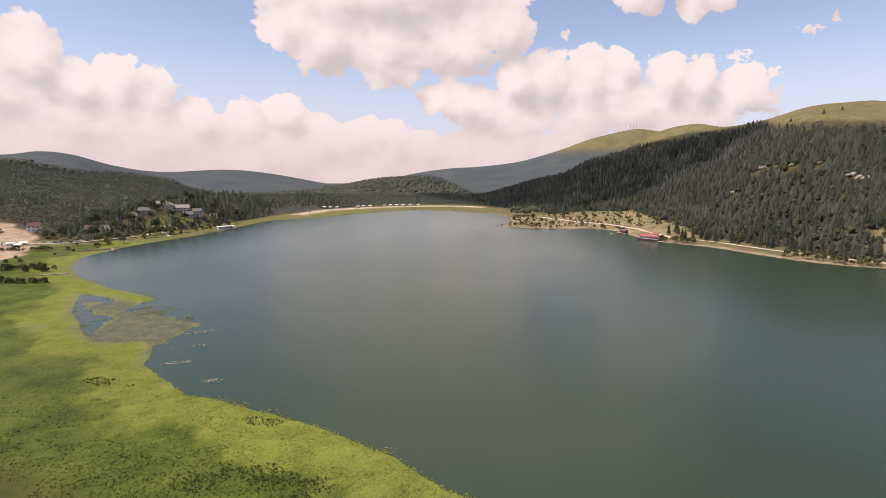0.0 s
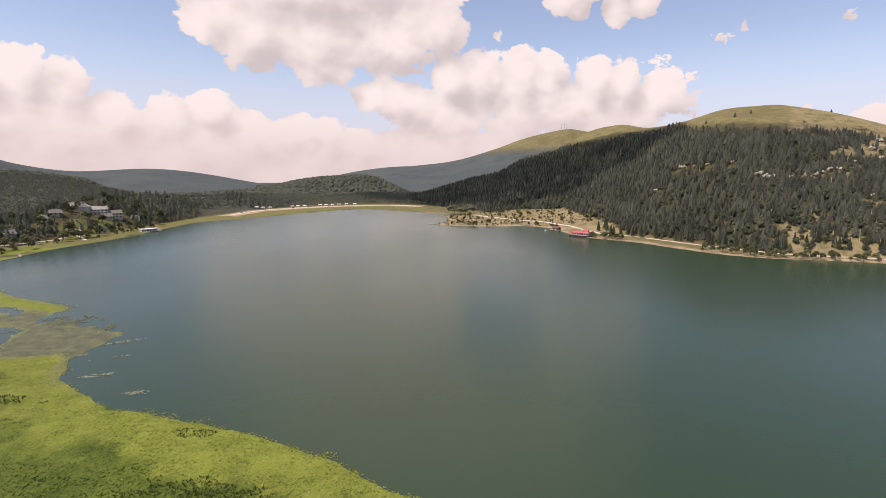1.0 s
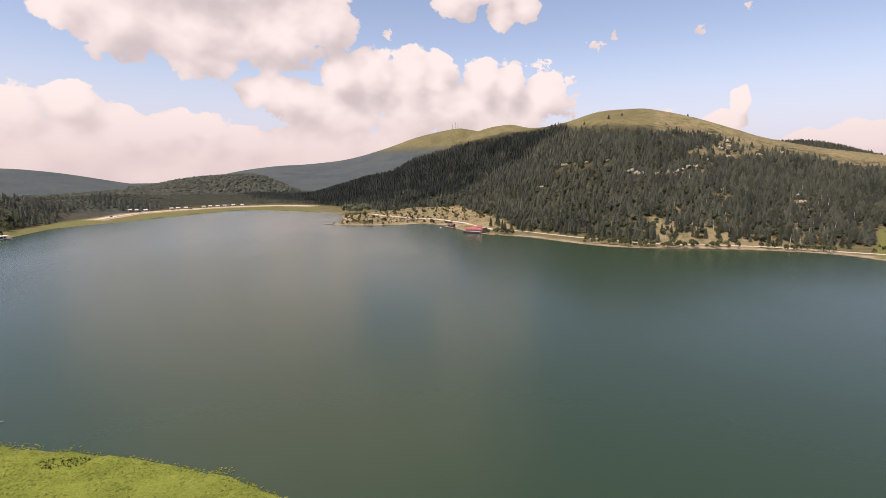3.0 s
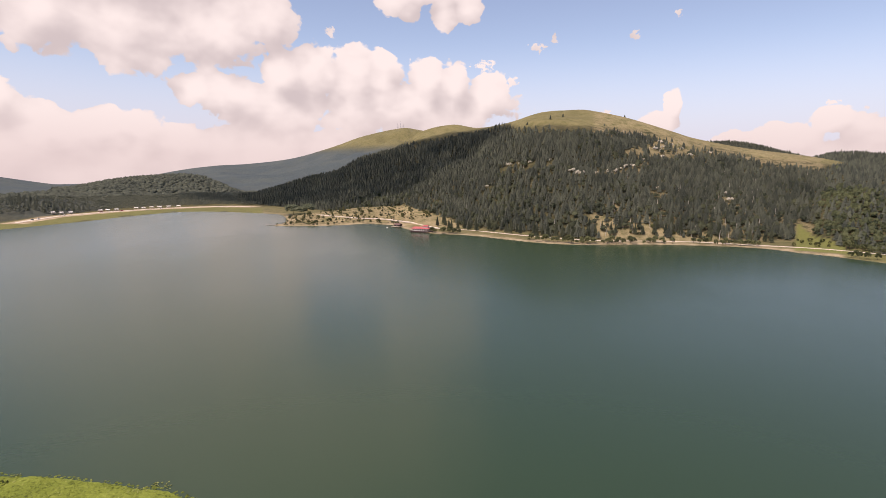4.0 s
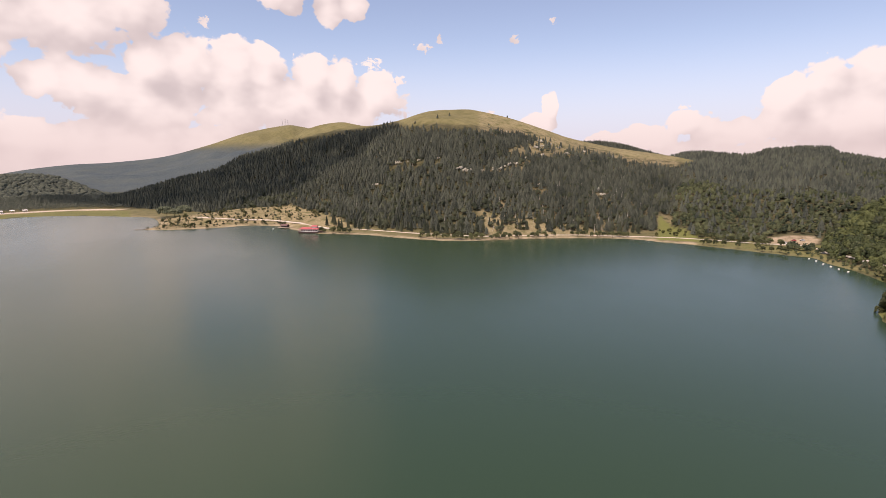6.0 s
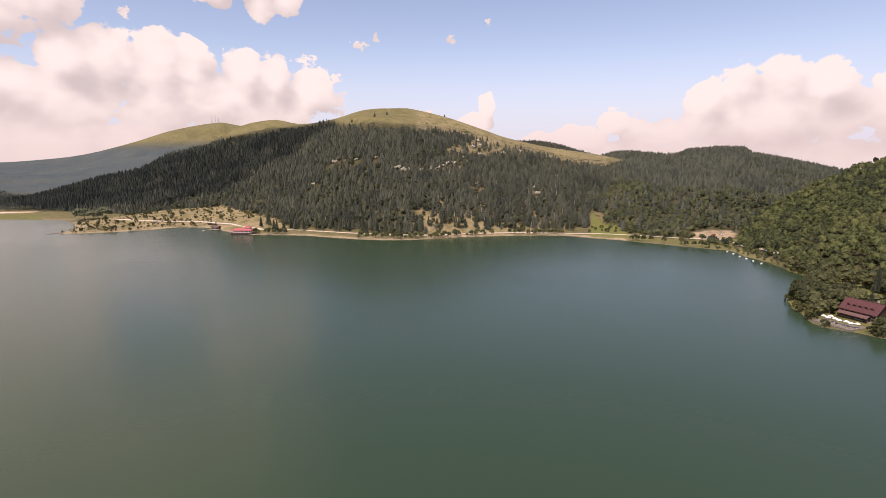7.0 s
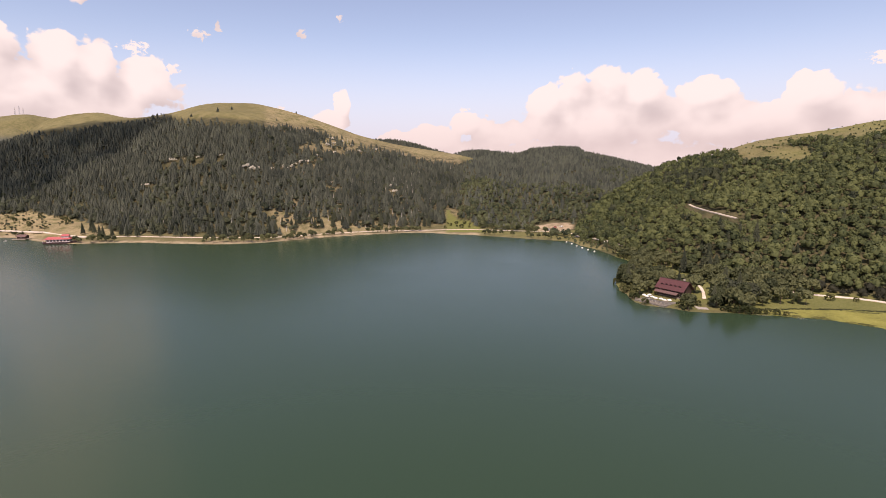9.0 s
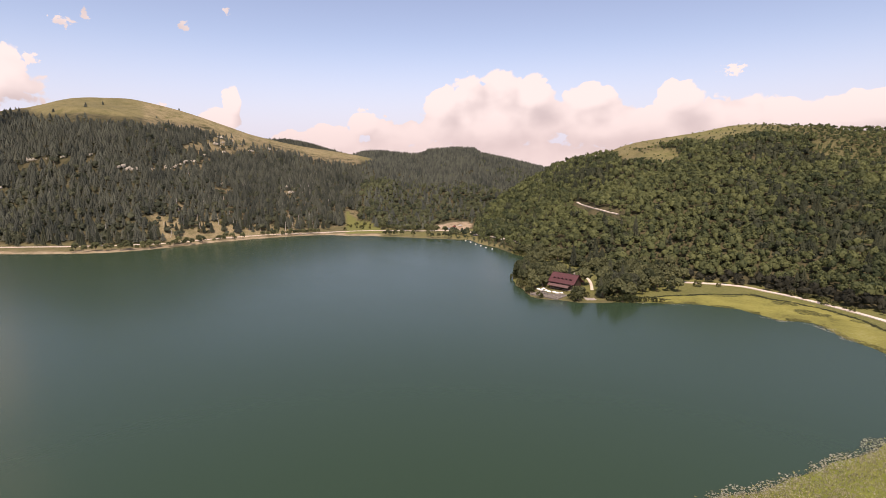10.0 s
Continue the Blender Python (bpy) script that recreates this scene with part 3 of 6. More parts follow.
def make_ground():
    az = np.unique(np.concatenate([np.arange(-180, -102, 3.0), np.arange(-102, 62, 0.36), np.arange(62, 181, 3.0)]))[:-1]
    az = az[az < 179.9]
    r = np.unique(np.concatenate([[0.05], np.arange(4, 60, 8.0), np.arange(60, 290, 1.6), np.arange(290, 1260, 5.0), np.geomspace(1260, 4900, 70)]))
    a, rr = np.meshgrid(np.radians(az), r, indexing="ij")
    x, y = -np.sin(a) * rr, np.cos(a) * rr
    z, d, azd, rd, kind = land(x, y)
    is_kind = {k: kind == i for i, k in enumerate(KINDS)}
    up = np.degrees(np.arctan2(z - EYE, rd))
    past = smooth(up, treeline(azd) - 0.15, treeline(azd) + 0.15)
    pasture = np.where(is_kind["dome"], np.maximum(past, 0.9 * np.exp(-(((azd + 31) / 4) ** 2) - ((up - 2.3) / 0.8) ** 2)), 0.0)
    pasture = np.where(is_kind["masts"], smooth(z, 120, 170), pasture)
    pasture = np.where(is_kind["right"], open_slope(azd, up, x, y), pasture)
    pasture = np.where(is_kind["head"], 1.0, pasture)
    pasture = np.where(is_kind["flat"] & (rd > 480) & (rd < 1250), 0.75, pasture)
    marsh = np.where(is_kind["flat"] & (d < 150) & (rd < np.where(azd > 43, 610, 480)) & ((azd > 10) | (azd < -72) | (rd < 130)), 1.0, 0.0)
    brim = np.interp(y, [-40, -14, 0, 12, 24, 32, 43, 61, 76, 87, 100], [270, 309, 327, 336, 341, 343, 346, 334, 320, 306, 290])
    tan = np.where((azd < -60) & (rd > 215), 1 - smooth(x + 9 * fbm(x, y, 9, 3, 9), brim - 2, brim + 2.5), 0.0) * smooth(rd, 215, 260)
    marsh = np.where((azd < -60) & (rd > 215), marsh * tan, marsh)
    tan = np.where((azd < -60) & (rd <= 215) & (x > 60), 0.08 + 0.35 * smooth(fbm(x, y, 14, 4, 78), -0.2, 0.3), tan)
    pasture = np.where((azd < -60) & (rd > 215) & is_kind["flat"], 0.55, pasture)
    stony = np.where(is_kind["dome"] & (azd < -24) & (azd > -44), 0.6, 0.15)
    on_head = is_kind["head"] | (is_kind["flat"] & (azd < 9.6) & (azd > -6.5) & (rd > 660) & (rd < 840))
    stony = np.where(on_head, 0.9, stony)
    stony = np.where(is_kind["dome"], np.maximum(stony, 0.9 * np.exp(-(((azd + 31) / 4) ** 2) - ((up - 2.3) / 0.8) ** 2)), stony)
    sand = np.where((d > 0) & (rd > 480), 1 - smooth(d + 9 * fbm(x, y, 11, 3, 6), 6, 14), 0.0) * np.where((azd < -2) & (azd > -46), 0.7, np.where(azd > 10, 0.0, np.where(azd < -46, 0.1, 0.3)))
    clearing = np.exp(-(((azd + 30) / 6.5) ** 2) - ((rd - 578) / 30) ** 2) + 0.5 * fbm(x, y, 16, 3, 23)
    pasture = np.maximum(pasture, 0.9 * smooth(clearing, 0.36, 0.5))
    stony = np.maximum(stony, 0.55 * smooth(clearing, 0.36, 0.5))
    sand = np.maximum(sand, 0.12 * smooth(clearing + 0.6 * fbm(x, y, 12, 3, 8), 0.35, 0.7))
    along, across = -0.847 * (x + 545) + 0.532 * (y - 365), 0.532 * (x + 545) + 0.847 * (y - 365)
    yard = smooth(1 - (along / 118) ** 2 - (across / 40) ** 2 + 0.5 * fbm(x, y, 18, 3, 71), 0.0, 0.25)
    sand = np.maximum(sand, yard)
    marsh = np.maximum(marsh * (1 - yard), (weed(x, y) > -2) * 1.0)
    meadow = np.where((azd < -42.5) & (azd > -47.0) & (rd > 572) & (rd < 690) & (rd - 585 < 100 * (1 - (-42.5 - azd) / 4.2)), 1.0, 0.0)
    lot = smooth(1 - ((x - 486) / 26) ** 2 - ((y - 356) / 20) ** 2 + 0.6 * fbm(x, y, 12, 3, 73), 0.0, 0.3)
    sand = np.maximum(sand, 0.8 * lot)
    verge = np.where((azd > 10) & (rd > 480) & is_kind["flat"], 1 - smooth(d, 55, 75), 0.0)
    far_road = curve_through([(-438, 748), (-438, 795), (-434, 838), (-416, 880), (-394, 915), (-358, 958), (-318, 988), (-260, 1012), (-200, 1006)], False, 5)
    by_road = np.full(x.shape, 99.0)
    close = (x < -180) & (x > -500) & (y > 740) & (y < 1040)
    by_road[close] = np.min(np.hypot(x[close][:, None] - far_road[:, 0], y[close][:, None] - far_road[:, 1]), 1)
    sand = np.maximum(sand, 1 - smooth(by_road + 8 * fbm(x, y, 20, 3, 76), 13, 20))
    lawn = smooth(1 - ((x + 466) / 22) ** 2 - ((y - 520) / 50) ** 2 + 0.5 * fbm(x, y, 14, 3, 75), 0.1, 0.4)
    meadow = np.maximum(meadow, np.maximum(0.55 * verge * (1 - sand), 0.9 * lawn))
    meadow = np.maximum(meadow, np.where(is_kind["flat"] & (azd < -46) & (azd > -72) & (rd > 250), 0.35 * smooth(d, 1, 4) * (1 - sand), 0.0))
    pasture = np.where(is_kind["right"], pasture * (1 - 0.55 * smooth(-azd, 79, 84)), pasture)
    meadow = np.maximum(meadow, np.where((azd < -60) & (rd > 215) & is_kind["flat"], 0.75 * (1 - tan), 0.0))
    meadow = np.maximum(meadow, np.where(is_kind["right"], 0.35 * pasture * smooth(fbm(x, y, 60, 3, 77) + (-azd - 78) * 0.06, -0.25, 0.35), 0.0))
    n_az, n_r = len(az), len(r)
    index = np.arange(n_az * n_r).reshape(n_az, n_r)
    nxt = np.roll(index, -1, 0)
    quads = np.stack([index[:, :-1], index[:, 1:], nxt[:, 1:], nxt[:, :-1]], -1).reshape(-1, 4)[:, ::-1]
    # the far layer sets where the ground takes the haze-tinted wood colour
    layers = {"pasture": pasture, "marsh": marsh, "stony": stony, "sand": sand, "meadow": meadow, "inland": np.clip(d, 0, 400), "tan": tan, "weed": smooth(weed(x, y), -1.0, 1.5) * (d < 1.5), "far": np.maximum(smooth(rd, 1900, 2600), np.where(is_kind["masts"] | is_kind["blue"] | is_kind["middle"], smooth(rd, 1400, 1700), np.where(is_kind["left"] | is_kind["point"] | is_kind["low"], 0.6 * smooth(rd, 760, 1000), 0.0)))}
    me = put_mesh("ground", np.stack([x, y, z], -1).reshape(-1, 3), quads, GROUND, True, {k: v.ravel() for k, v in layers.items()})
    tagged(new("ground", me), "wooded hills, bare grassy domes and lime-green marsh round a lake", "ground", kind="structure")


def make_water():
    ring = [(1500 * math.cos(k * math.pi / 32), 400 + 1500 * math.sin(k * math.pi / 32), 0.0) for k in range(64)]
    ring = [(x * 0.62, y * 0.75, z) for x, y, z in ring]
    me = bpy.data.meshes.new("water")
    me.from_pydata(ring, [], [list(range(64))])
    me.materials.append(WATER)
    tagged(new("water", me), "calm grey-green lake water reflecting the clouds", "water", kind="structure")


make_ground()
make_water()


# ---- woods ----
def fir_shape(rng, tiers, points):
    """A fir of height 1: drooping skirts of boughs with ragged rims."""
    verts, tris = [], []
    for k in range(tiers):
        s = k / tiers
        low, high = 0.08 + 0.80 * s, min(0.08 + 0.80 * s + 0.92 / tiers + 0.14, 1.0)
        wide = 0.17 * (1 - s) ** 0.85 + 0.02
        turn = rng.random() * 6.28
        at = len(verts)
        verts.append((rng.normal(0, 0.006), rng.normal(0, 0.006), high))
        for j in range(points * 2):
            a = turn + math.pi * j / points
            rad = wide * (rng.uniform(0.85, 1.25) if j % 2 else rng.uniform(0.45, 0.65))
            verts.append((rad * math.cos(a), rad * math.sin(a), low + (rng.uniform(-0.035, 0.0) if j % 2 else 0.035)))
        tris += [(at, at + 1 + j, at + 1 + (j + 1) % (points * 2)) for j in range(points * 2)]
    return np.array(verts), np.array(tris)


OCTA = np.array([(1, 0, 0), (0, 1, 0), (-1, 0, 0), (0, -1, 0), (0, 0, 1), (0, 0, -1)], float)
OCTA_F = np.array([(0, 1, 4), (1, 2, 4), (2, 3, 4), (3, 0, 4), (1, 0, 5), (2, 1, 5), (3, 2, 5), (0, 3, 5)])


def leafy_shape(rng, clumps, leaves, wide=0.42, low=0.22):
    """A broad-leaved crown of height 1: uneven clumps and loose sprays over a rounded, gappy outline."""
    verts, tris = [], []
    lobes = rng.normal(0, 1, (5, 3))
    at = 0
    for k in range(clumps + leaves):
        v = rng.normal(0, 1, 3)
        v /= np.linalg.norm(v)
        if v[2] < -0.45:
            v[2] = -v[2]
        out = 0.82 + 0.2 * np.tanh((lobes @ v).max() - 1.2) + rng.uniform(-0.12, 0.08)
        c = np.array([v[0] * wide * out, v[1] * wide * out, (low + 1) / 2 + v[2] * (1 - low) / 2 * out])
        if k < clumps:
            size = rng.uniform(0.11, 0.19)
            blob = OCTA * size * rng.uniform(0.6, 1.25, (6, 1)) * (1, 1, 0.8)
            turn = np.array(Euler(rng.uniform(0, 6.28, 3)).to_matrix())
            verts.append(blob @ turn.T + c * 0.93 + (0, 0, 0.02))
            tris.append(OCTA_F + at)
            at += 6
        else:
            size = rng.uniform(0.05, 0.10)
            turn = np.array(Euler(rng.uniform(0, 6.28, 3)).to_matrix())
            card = np.array([(-1, -0.5, 0), (0.9, -0.7, 0.1), (0.2, 1.0, -0.1)]) * size
            verts.append(card @ turn.T + c * 1.03)
            tris.append(np.array([(0, 1, 2)]) + at)
            at += 3
    return np.concatenate(verts), np.concatenate(tris)


def round_shape(rng, clumps, leaves, wide=0.42, low=0.16):
    """A rounded, lumpy broad-leaved head of height 1, with clumps and loose sprays breaking its outline."""
    bm = bmesh.new()
    bmesh.ops.create_icosphere(bm, subdivisions=1, radius=1.0)
    bm.verts.index_update()
    v = np.array([q.co[:] for q in bm.verts])
    t = np.array([[q.index for q in f.verts] for f in bm.faces])
    bm.free()
    lobes = rng.normal(0, 1, (9, 3))
    lobes /= np.linalg.norm(lobes, axis=1)[:, None]
    swell = 0.66 + 0.30 * np.max(np.clip(v @ lobes.T, 0, 1) ** 5, axis=1) + rng.uniform(-0.07, 0.07, len(v))
    core = v * swell[:, None] * (wide, wide, (1 - low) / 2) + (0, 0, (1 + low) / 2)
    t = t[v[t].mean(1)[:, 2] > -0.45]
    extra, faces = leafy_shape(rng, clumps, leaves, wide, low + 0.1)
    return np.concatenate([core, extra]), np.concatenate([t, faces + len(core)])


RNG = np.random.default_rng(7)
FIRS = [fir_shape(RNG, 5, 6) for _ in range(6)]
FAR_FIRS = [fir_shape(RNG, 3, 4) for _ in range(6)]
LEAFY = [round_shape(RNG, 5, 30) for _ in range(9)]


def dome_shape(rng, rings, sides):
    """A low rounded crown of height 1, as far canopies show."""
    verts, tris = [(0.0, 0.0, 1.0)], []
    for k in range(1, rings + 1):
        a = math.pi * 0.56 * k / rings
        for j in range(sides):
            b = 2 * math.pi * (j + 0.5 * (k % 2)) / sides
            q = rng.uniform(0.85, 1.15)
            verts.append((0.5 * math.sin(a) * math.cos(b) * q, 0.5 * math.sin(a) * math.sin(b) * q, 0.08 + 0.92 * math.cos(a) * rng.uniform(0.88, 1.1)))
    tris += [(0, 1 + j, 1 + (j + 1) % sides) for j in range(sides)]
    for k in range(rings - 1):
        a, b = 1 + k * sides, 1 + (k + 1) * sides
        for j in range(sides):
            tris += [(a + j, b + j, b + (j + 1) % sides), (a + j, b + (j + 1) % sides, a + (j + 1) % sides)]
    return np.array(verts), np.array(tris)


SHAGGY = [leafy_shape(RNG, 4, 7, 0.5, 0.0) for _ in range(8)]
FAR_DOMES = [dome_shape(RNG, 2, 6) for _ in range(5)]


def make_wood(name, shapes, spots, heights, widths, mat, label, rounded=False):
    """Many trees as one body."""
    verts, tris, tints, at = [], [], [], 0
    pick = RNG.integers(0, len(shapes), len(spots))
    for k, (v, t) in enumerate(shapes):
        own = np.nonzero(pick == k)[0]
        if not len(own):
            continue
        a = RNG.uniform(0, 6.28, len(own))
        c, s = np.cos(a)[:, None], np.sin(a)[:, None]
        h, w = heights[own][:, None], (heights[own] * widths[own])[:, None]
        x = (v[:, 0] * c - v[:, 1] * s) * w + spots[own, 0][:, None]
        y = (v[:, 0] * s + v[:, 1] * c) * w + spots[own, 1][:, None]
        z = v[:, 2] * h + spots[own, 2][:, None] - 0.4
        verts.append(np.stack([x, y, z], -1).reshape(-1, 3))
        tris.append((t[None] + (np.arange(len(own)) * len(v))[:, None, None] + at).reshape(-1, 3))
        tints.append(np.repeat(RNG.random(len(own)), len(v)))
        at += len(own) * len(v)
    if at:
        me = put_mesh(name, np.concatenate(verts), np.concatenate(tris), mat, rounded, {"tint": np.concatenate(tints)})
        tagged(new(name, me), label, "trees", kind="stuff")
        print(name, len(spots), sum(len(t) for t in tris))


def scatter(az0, az1, r0, r1, step):
    """Loose, even spots over a sector of the land, with the land's facts there."""
    xs, ys = np.arange(-2600, 2600, step), np.arange(-700, 3000, step)
    x, y = np.meshgrid(xs, ys)
    x, y = x.ravel(), y.ravel()
    near = (np.hypot(x, y) > r0 - step) & (np.hypot(x, y) < r1 + step)
    a = np.degrees(np.arctan2(-x, y))
    near &= (a > az0 - 1) & (a < az1 + 1)
    x, y = x[near], y[near]
    x, y = x + RNG.uniform(-0.48, 0.48, len(x)) * step, y + RNG.uniform(-0.48, 0.48, len(y)) * step
    z, d, az, r, kind = land(x, y)
    return np.column_stack([x, y, z]), d, az, r, np.array(KINDS)[kind]


# pale crags that break through the firs
CRAGS = [(269, 646), (315, 651), (352, 657), (210, 737), (230, 712), (421, 702), (474, 726), (451, 767), (412, 557), (440, 740), (250, 690), (425, 575),
         (415, 724), (425, 715), (467, 762), (475, 749), (375, 676), (267, 655), (274, 641), (299, 658), (311, 648), (323, 650), (333, 653), (344, 658), (169, 715), (207, 742), (216, 727), (348, 590), (519, 745)]


def make_woods():
    # firs on the domed hill
    p, d, az, r, kind = scatter(-50, 12, 560, 1260, 4.9)
    up = np.degrees(np.arctan2(p[:, 2] + 10 - EYE, r))
    gap = fbm(p[:, 0], p[:, 1], 60, 4, 21)
    clearing = np.exp(-(((az + 30) / 6.5) ** 2) - ((r - 578) / 30) ** 2) + 0.5 * fbm(p[:, 0], p[:, 1], 16, 3, 23) > 0.42
    crag = np.exp(-(((az + 31) / 4.2) ** 2) - ((up - 2.2) / 0.85) ** 2) + 0.5 * gap > 0.42
    ok = (kind == "dome") & (up < treeline(az) + 0.1 * RNG.normal(0, 1, len(p))) & (d > 25) & (RNG.random(len(p)) < 0.96) & ~(clearing & (RNG.random(len(p)) < 0.74)) & ~(crag & (RNG.random(len(p)) < 0.75))
    ok &= ~((az < -42.2) & (az > -48) & (r < 690))
    for cx, cy in CRAGS:
        ok &= ~((np.hypot(p[:, 0] - 0.987 * cx, p[:, 1] - 0.987 * cy) < 10) & (RNG.random(len(p)) < 0.8))
    small = (up > treeline(az) - 0.5)
    h = np.where(small, 8, 10.5) * RNG.uniform(0.65, 1.3, len(p)) * (1 + 0.3 * gap)
    leaf = ok & (RNG.random(len(p)) < 0.04 + 0.35 * smooth(-up, -0.5, 5.0) + 0.25 * (gap > 0.2)) & (r < 900)
    fir = ok & ~leaf
    high = fir & (r > 830)
    fir &= ~high
    make_wood("fir_wood", FIRS, p[fir], h[fir], RNG.uniform(1.4, 2.3, fir.sum()), FIR, "dense dark fir wood on a steep hillside")
    q, d2, az2, r2, kind2 = scatter(-34, -12, 850, 1010, 9.0)
    up2 = np.degrees(np.arctan2(q[:, 2] - EYE, r2))
    over = up2 - treeline(az2)
    lone = (kind2 == "dome") & (over > 0.05) & (RNG.random(len(q)) < 0.16 * np.exp(-np.maximum(over, 0) / 0.35) * np.where(az2 > -22, 1.0, 0.35))
    make_wood("summit_firs", FIRS, q[lone], RNG.uniform(3.5, 8, lone.sum()), RNG.uniform(1.4, 2.2, lone.sum()), FIR, "scattered dark firs on the bare summit")
    make_wood("upper_fir_wood", FAR_FIRS, p[high], h[high], RNG.uniform(1.4, 2.3, high.sum()), FIR, "dense dark fir wood below the bare summit")
    make_wood("mixed_wood", LEAFY, p[leaf], h[leaf] * 0.62, RNG.uniform(0.9, 1.3, leaf.sum()), MIXED, "dull broad-leaved trees among the firs", True)
    # leafy wood on the near hill
    p, d, az, r, kind = scatter(-100, -52, 300, 800, 4.2)
    up = np.degrees(np.arctan2(p[:, 2] + 6 - EYE, r))
    gap = fbm(p[:, 0], p[:, 1], 70, 4, 31)
    bare = open_slope(az, up - 0.4, p[:, 0], p[:, 1])
    track = curve_through([(476, 206), (465, 195), (441, 171), (428, 150)], False, 6)
    by_track = np.min(np.hypot(p[:, 0][:, None] - track[:, 0], p[:, 1][:, None] - track[:, 1]), 1) < 3.2
    before = np.min(np.hypot(p[:, 0][:, None] - track[:, 0] * 0.976, p[:, 1][:, None] - track[:, 1] * 0.976), 1) < 4.5
    road = curve_through([(352, 100), (357, 80), (363, 65), (365, 51), (360, 38), (355, 26), (348, 14), (335, -4), (312, -28), (280, -50)], False, 6)
    by_road = np.min(np.hypot(p[:, 0][:, None] - road[:, 0], p[:, 1][:, None] - road[:, 1]), 1) < 2.6
    way = curve_through([(352, 165), (345, 157), (335, 145), (325, 132), (312, 124), (297, 117)], False, 6)
    by_path = np.min([np.min(np.hypot(p[:, 0][:, None] - way[:, 0] * s, p[:, 1][:, None] - way[:, 1] * s), 1) for s in (1.0, 0.975, 0.95)], 0) < 3.5
    inner = (kind == "flat") & (az < -74) & (d > 38) & (r > np.interp(az, [-95, -90, -86, -82, -78, -74], [330, 346, 358, 372, 372, 366]))
    ok = ((kind == "right") | inner) & (d > 10) & (RNG.random(len(p)) > bare * np.interp(az, [-92, -84, -79], [0.0, 0.3, 0.86])) & ~by_track & ~before & ~by_road & ~by_path
    h = RNG.uniform(1.75, 3.0, len(p)) ** 2 * (1 - bare * np.interp(az, [-90, -80], [0.3, 0.68]))
    belt = np.zeros(len(p))
    for az0, up0, half_az, half_up, much in ((-81, 1.4, 5.0, 0.9, 0.75), (-68.5, -1.5, 6.0, 1.1, 0.42), (-87, -4.0, 3.0, 1.6, 0.3), (-61.5, -5.3, 2.5, 1.0, 0.3), (-76, -2.2, 4.0, 0.8, 0.25)):
        belt += much * np.exp(-(((az - az0) / half_az) ** 2) - ((up - up0) / half_up) ** 2)
    edge = np.min(np.hypot(p[:, 0][:, None] - road[:, 0], p[:, 1][:, None] - road[:, 1]), 1)
    # trees next to the road get leaves coloured dark in place of shade
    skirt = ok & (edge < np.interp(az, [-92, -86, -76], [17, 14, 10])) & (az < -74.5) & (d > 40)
    make_wood("roadside_wood", LEAFY, p[skirt], h[skirt] * 0.95, RNG.uniform(0.95, 1.3, skirt.sum()), SHADY, "wood edge above the gravel road, coloured dark for shade", True)
    ok &= ~skirt
    dark = ok & (RNG.random(len(p)) < np.clip((gap + belt - 0.12) * 1.5, 0.05, 0.85))
    round_dark = dark & (RNG.random(len(p)) < 0.45)
    dark &= ~round_dark
    ok &= ~round_dark
    make_wood("shaded_wood", LEAFY, p[round_dark], h[round_dark] * 1.05, RNG.uniform(0.8, 1.1, round_dark.sum()), DARK_LEAF, "dark round-headed trees through the green wood", True)
    leaf = ok & ~dark
    make_wood("leafy_wood", LEAFY, p[leaf], h[leaf], RNG.uniform(0.85, 1.2, leaf.sum()), BROADLEAF, "thick green broad-leaved wood on a hillside", True)
    make_wood("fir_stand", FIRS, p[dark], h[dark] * 1.2, RNG.uniform(1.5, 2.2, dark.sum()), DARK_LEAF, "dark firs scattered through the green wood")
    # the hill at the back of the bay
    p, d, az, r, kind = scatter(-70, -31, 590, 1420, 5.6)
    gap = fbm(p[:, 0], p[:, 1], 90, 4, 51)
    ok = ((kind == "back") | (kind == "saddle") | ((kind == "flat") & (d > 26) & (az < -47.5) & (az > -51.5))) & (d > 16) & (((p[:, 0] - 486) / 28) ** 2 + ((p[:, 1] - 356) / 22) ** 2 > 1) & ~((az < -41.5) & (az > -48) & (r < 690) & (r - 585 < 100 * (1 - (-42.5 - az) / 4.2)))
    crest = ok & (kind == "saddle")
    more = np.repeat(p[crest], 2, 0) + RNG.uniform(-3, 3, (2 * crest.sum(), 3)) * (1, 1, 0)
    make_wood("saddle_firs", FAR_FIRS, more, RNG.uniform(9, 12, len(more)), RNG.uniform(1.6, 2.3, len(more)), FIR, "close-set dark firs along the saddle")
    ok &= ~crest
    leaf = ok & (RNG.random(len(p)) < 0.8 * (1 - smooth(r + 260 * gap, 700, 960)))
    fir = ok & ~leaf
    make_wood("bay_wood", LEAFY, p[leaf], RNG.uniform(5, 8, leaf.sum()), RNG.uniform(0.9, 1.2, leaf.sum()), DULL_LEAF, "dull green broad-leaved wood behind the bay", True)
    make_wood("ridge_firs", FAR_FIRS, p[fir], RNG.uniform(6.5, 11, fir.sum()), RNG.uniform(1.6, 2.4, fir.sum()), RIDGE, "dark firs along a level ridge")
    # woods across the water
    p, d, az, r, kind = scatter(8, 64, 560, 1420, 7.0)
    gap = fbm(p[:, 0], p[:, 1], 80, 4, 61)
    village = np.exp(-(((p[:, 0] + 478) / 34) ** 2) - ((p[:, 1] - 525) / 62) ** 2) > 0.35
    beyond = np.interp(az, [11, 14.3, 19.5, 23.5, 26.3, 28.5, 31.7, 36], [1045, 1068, 1044, 1016, 992, 968, 918, 790])
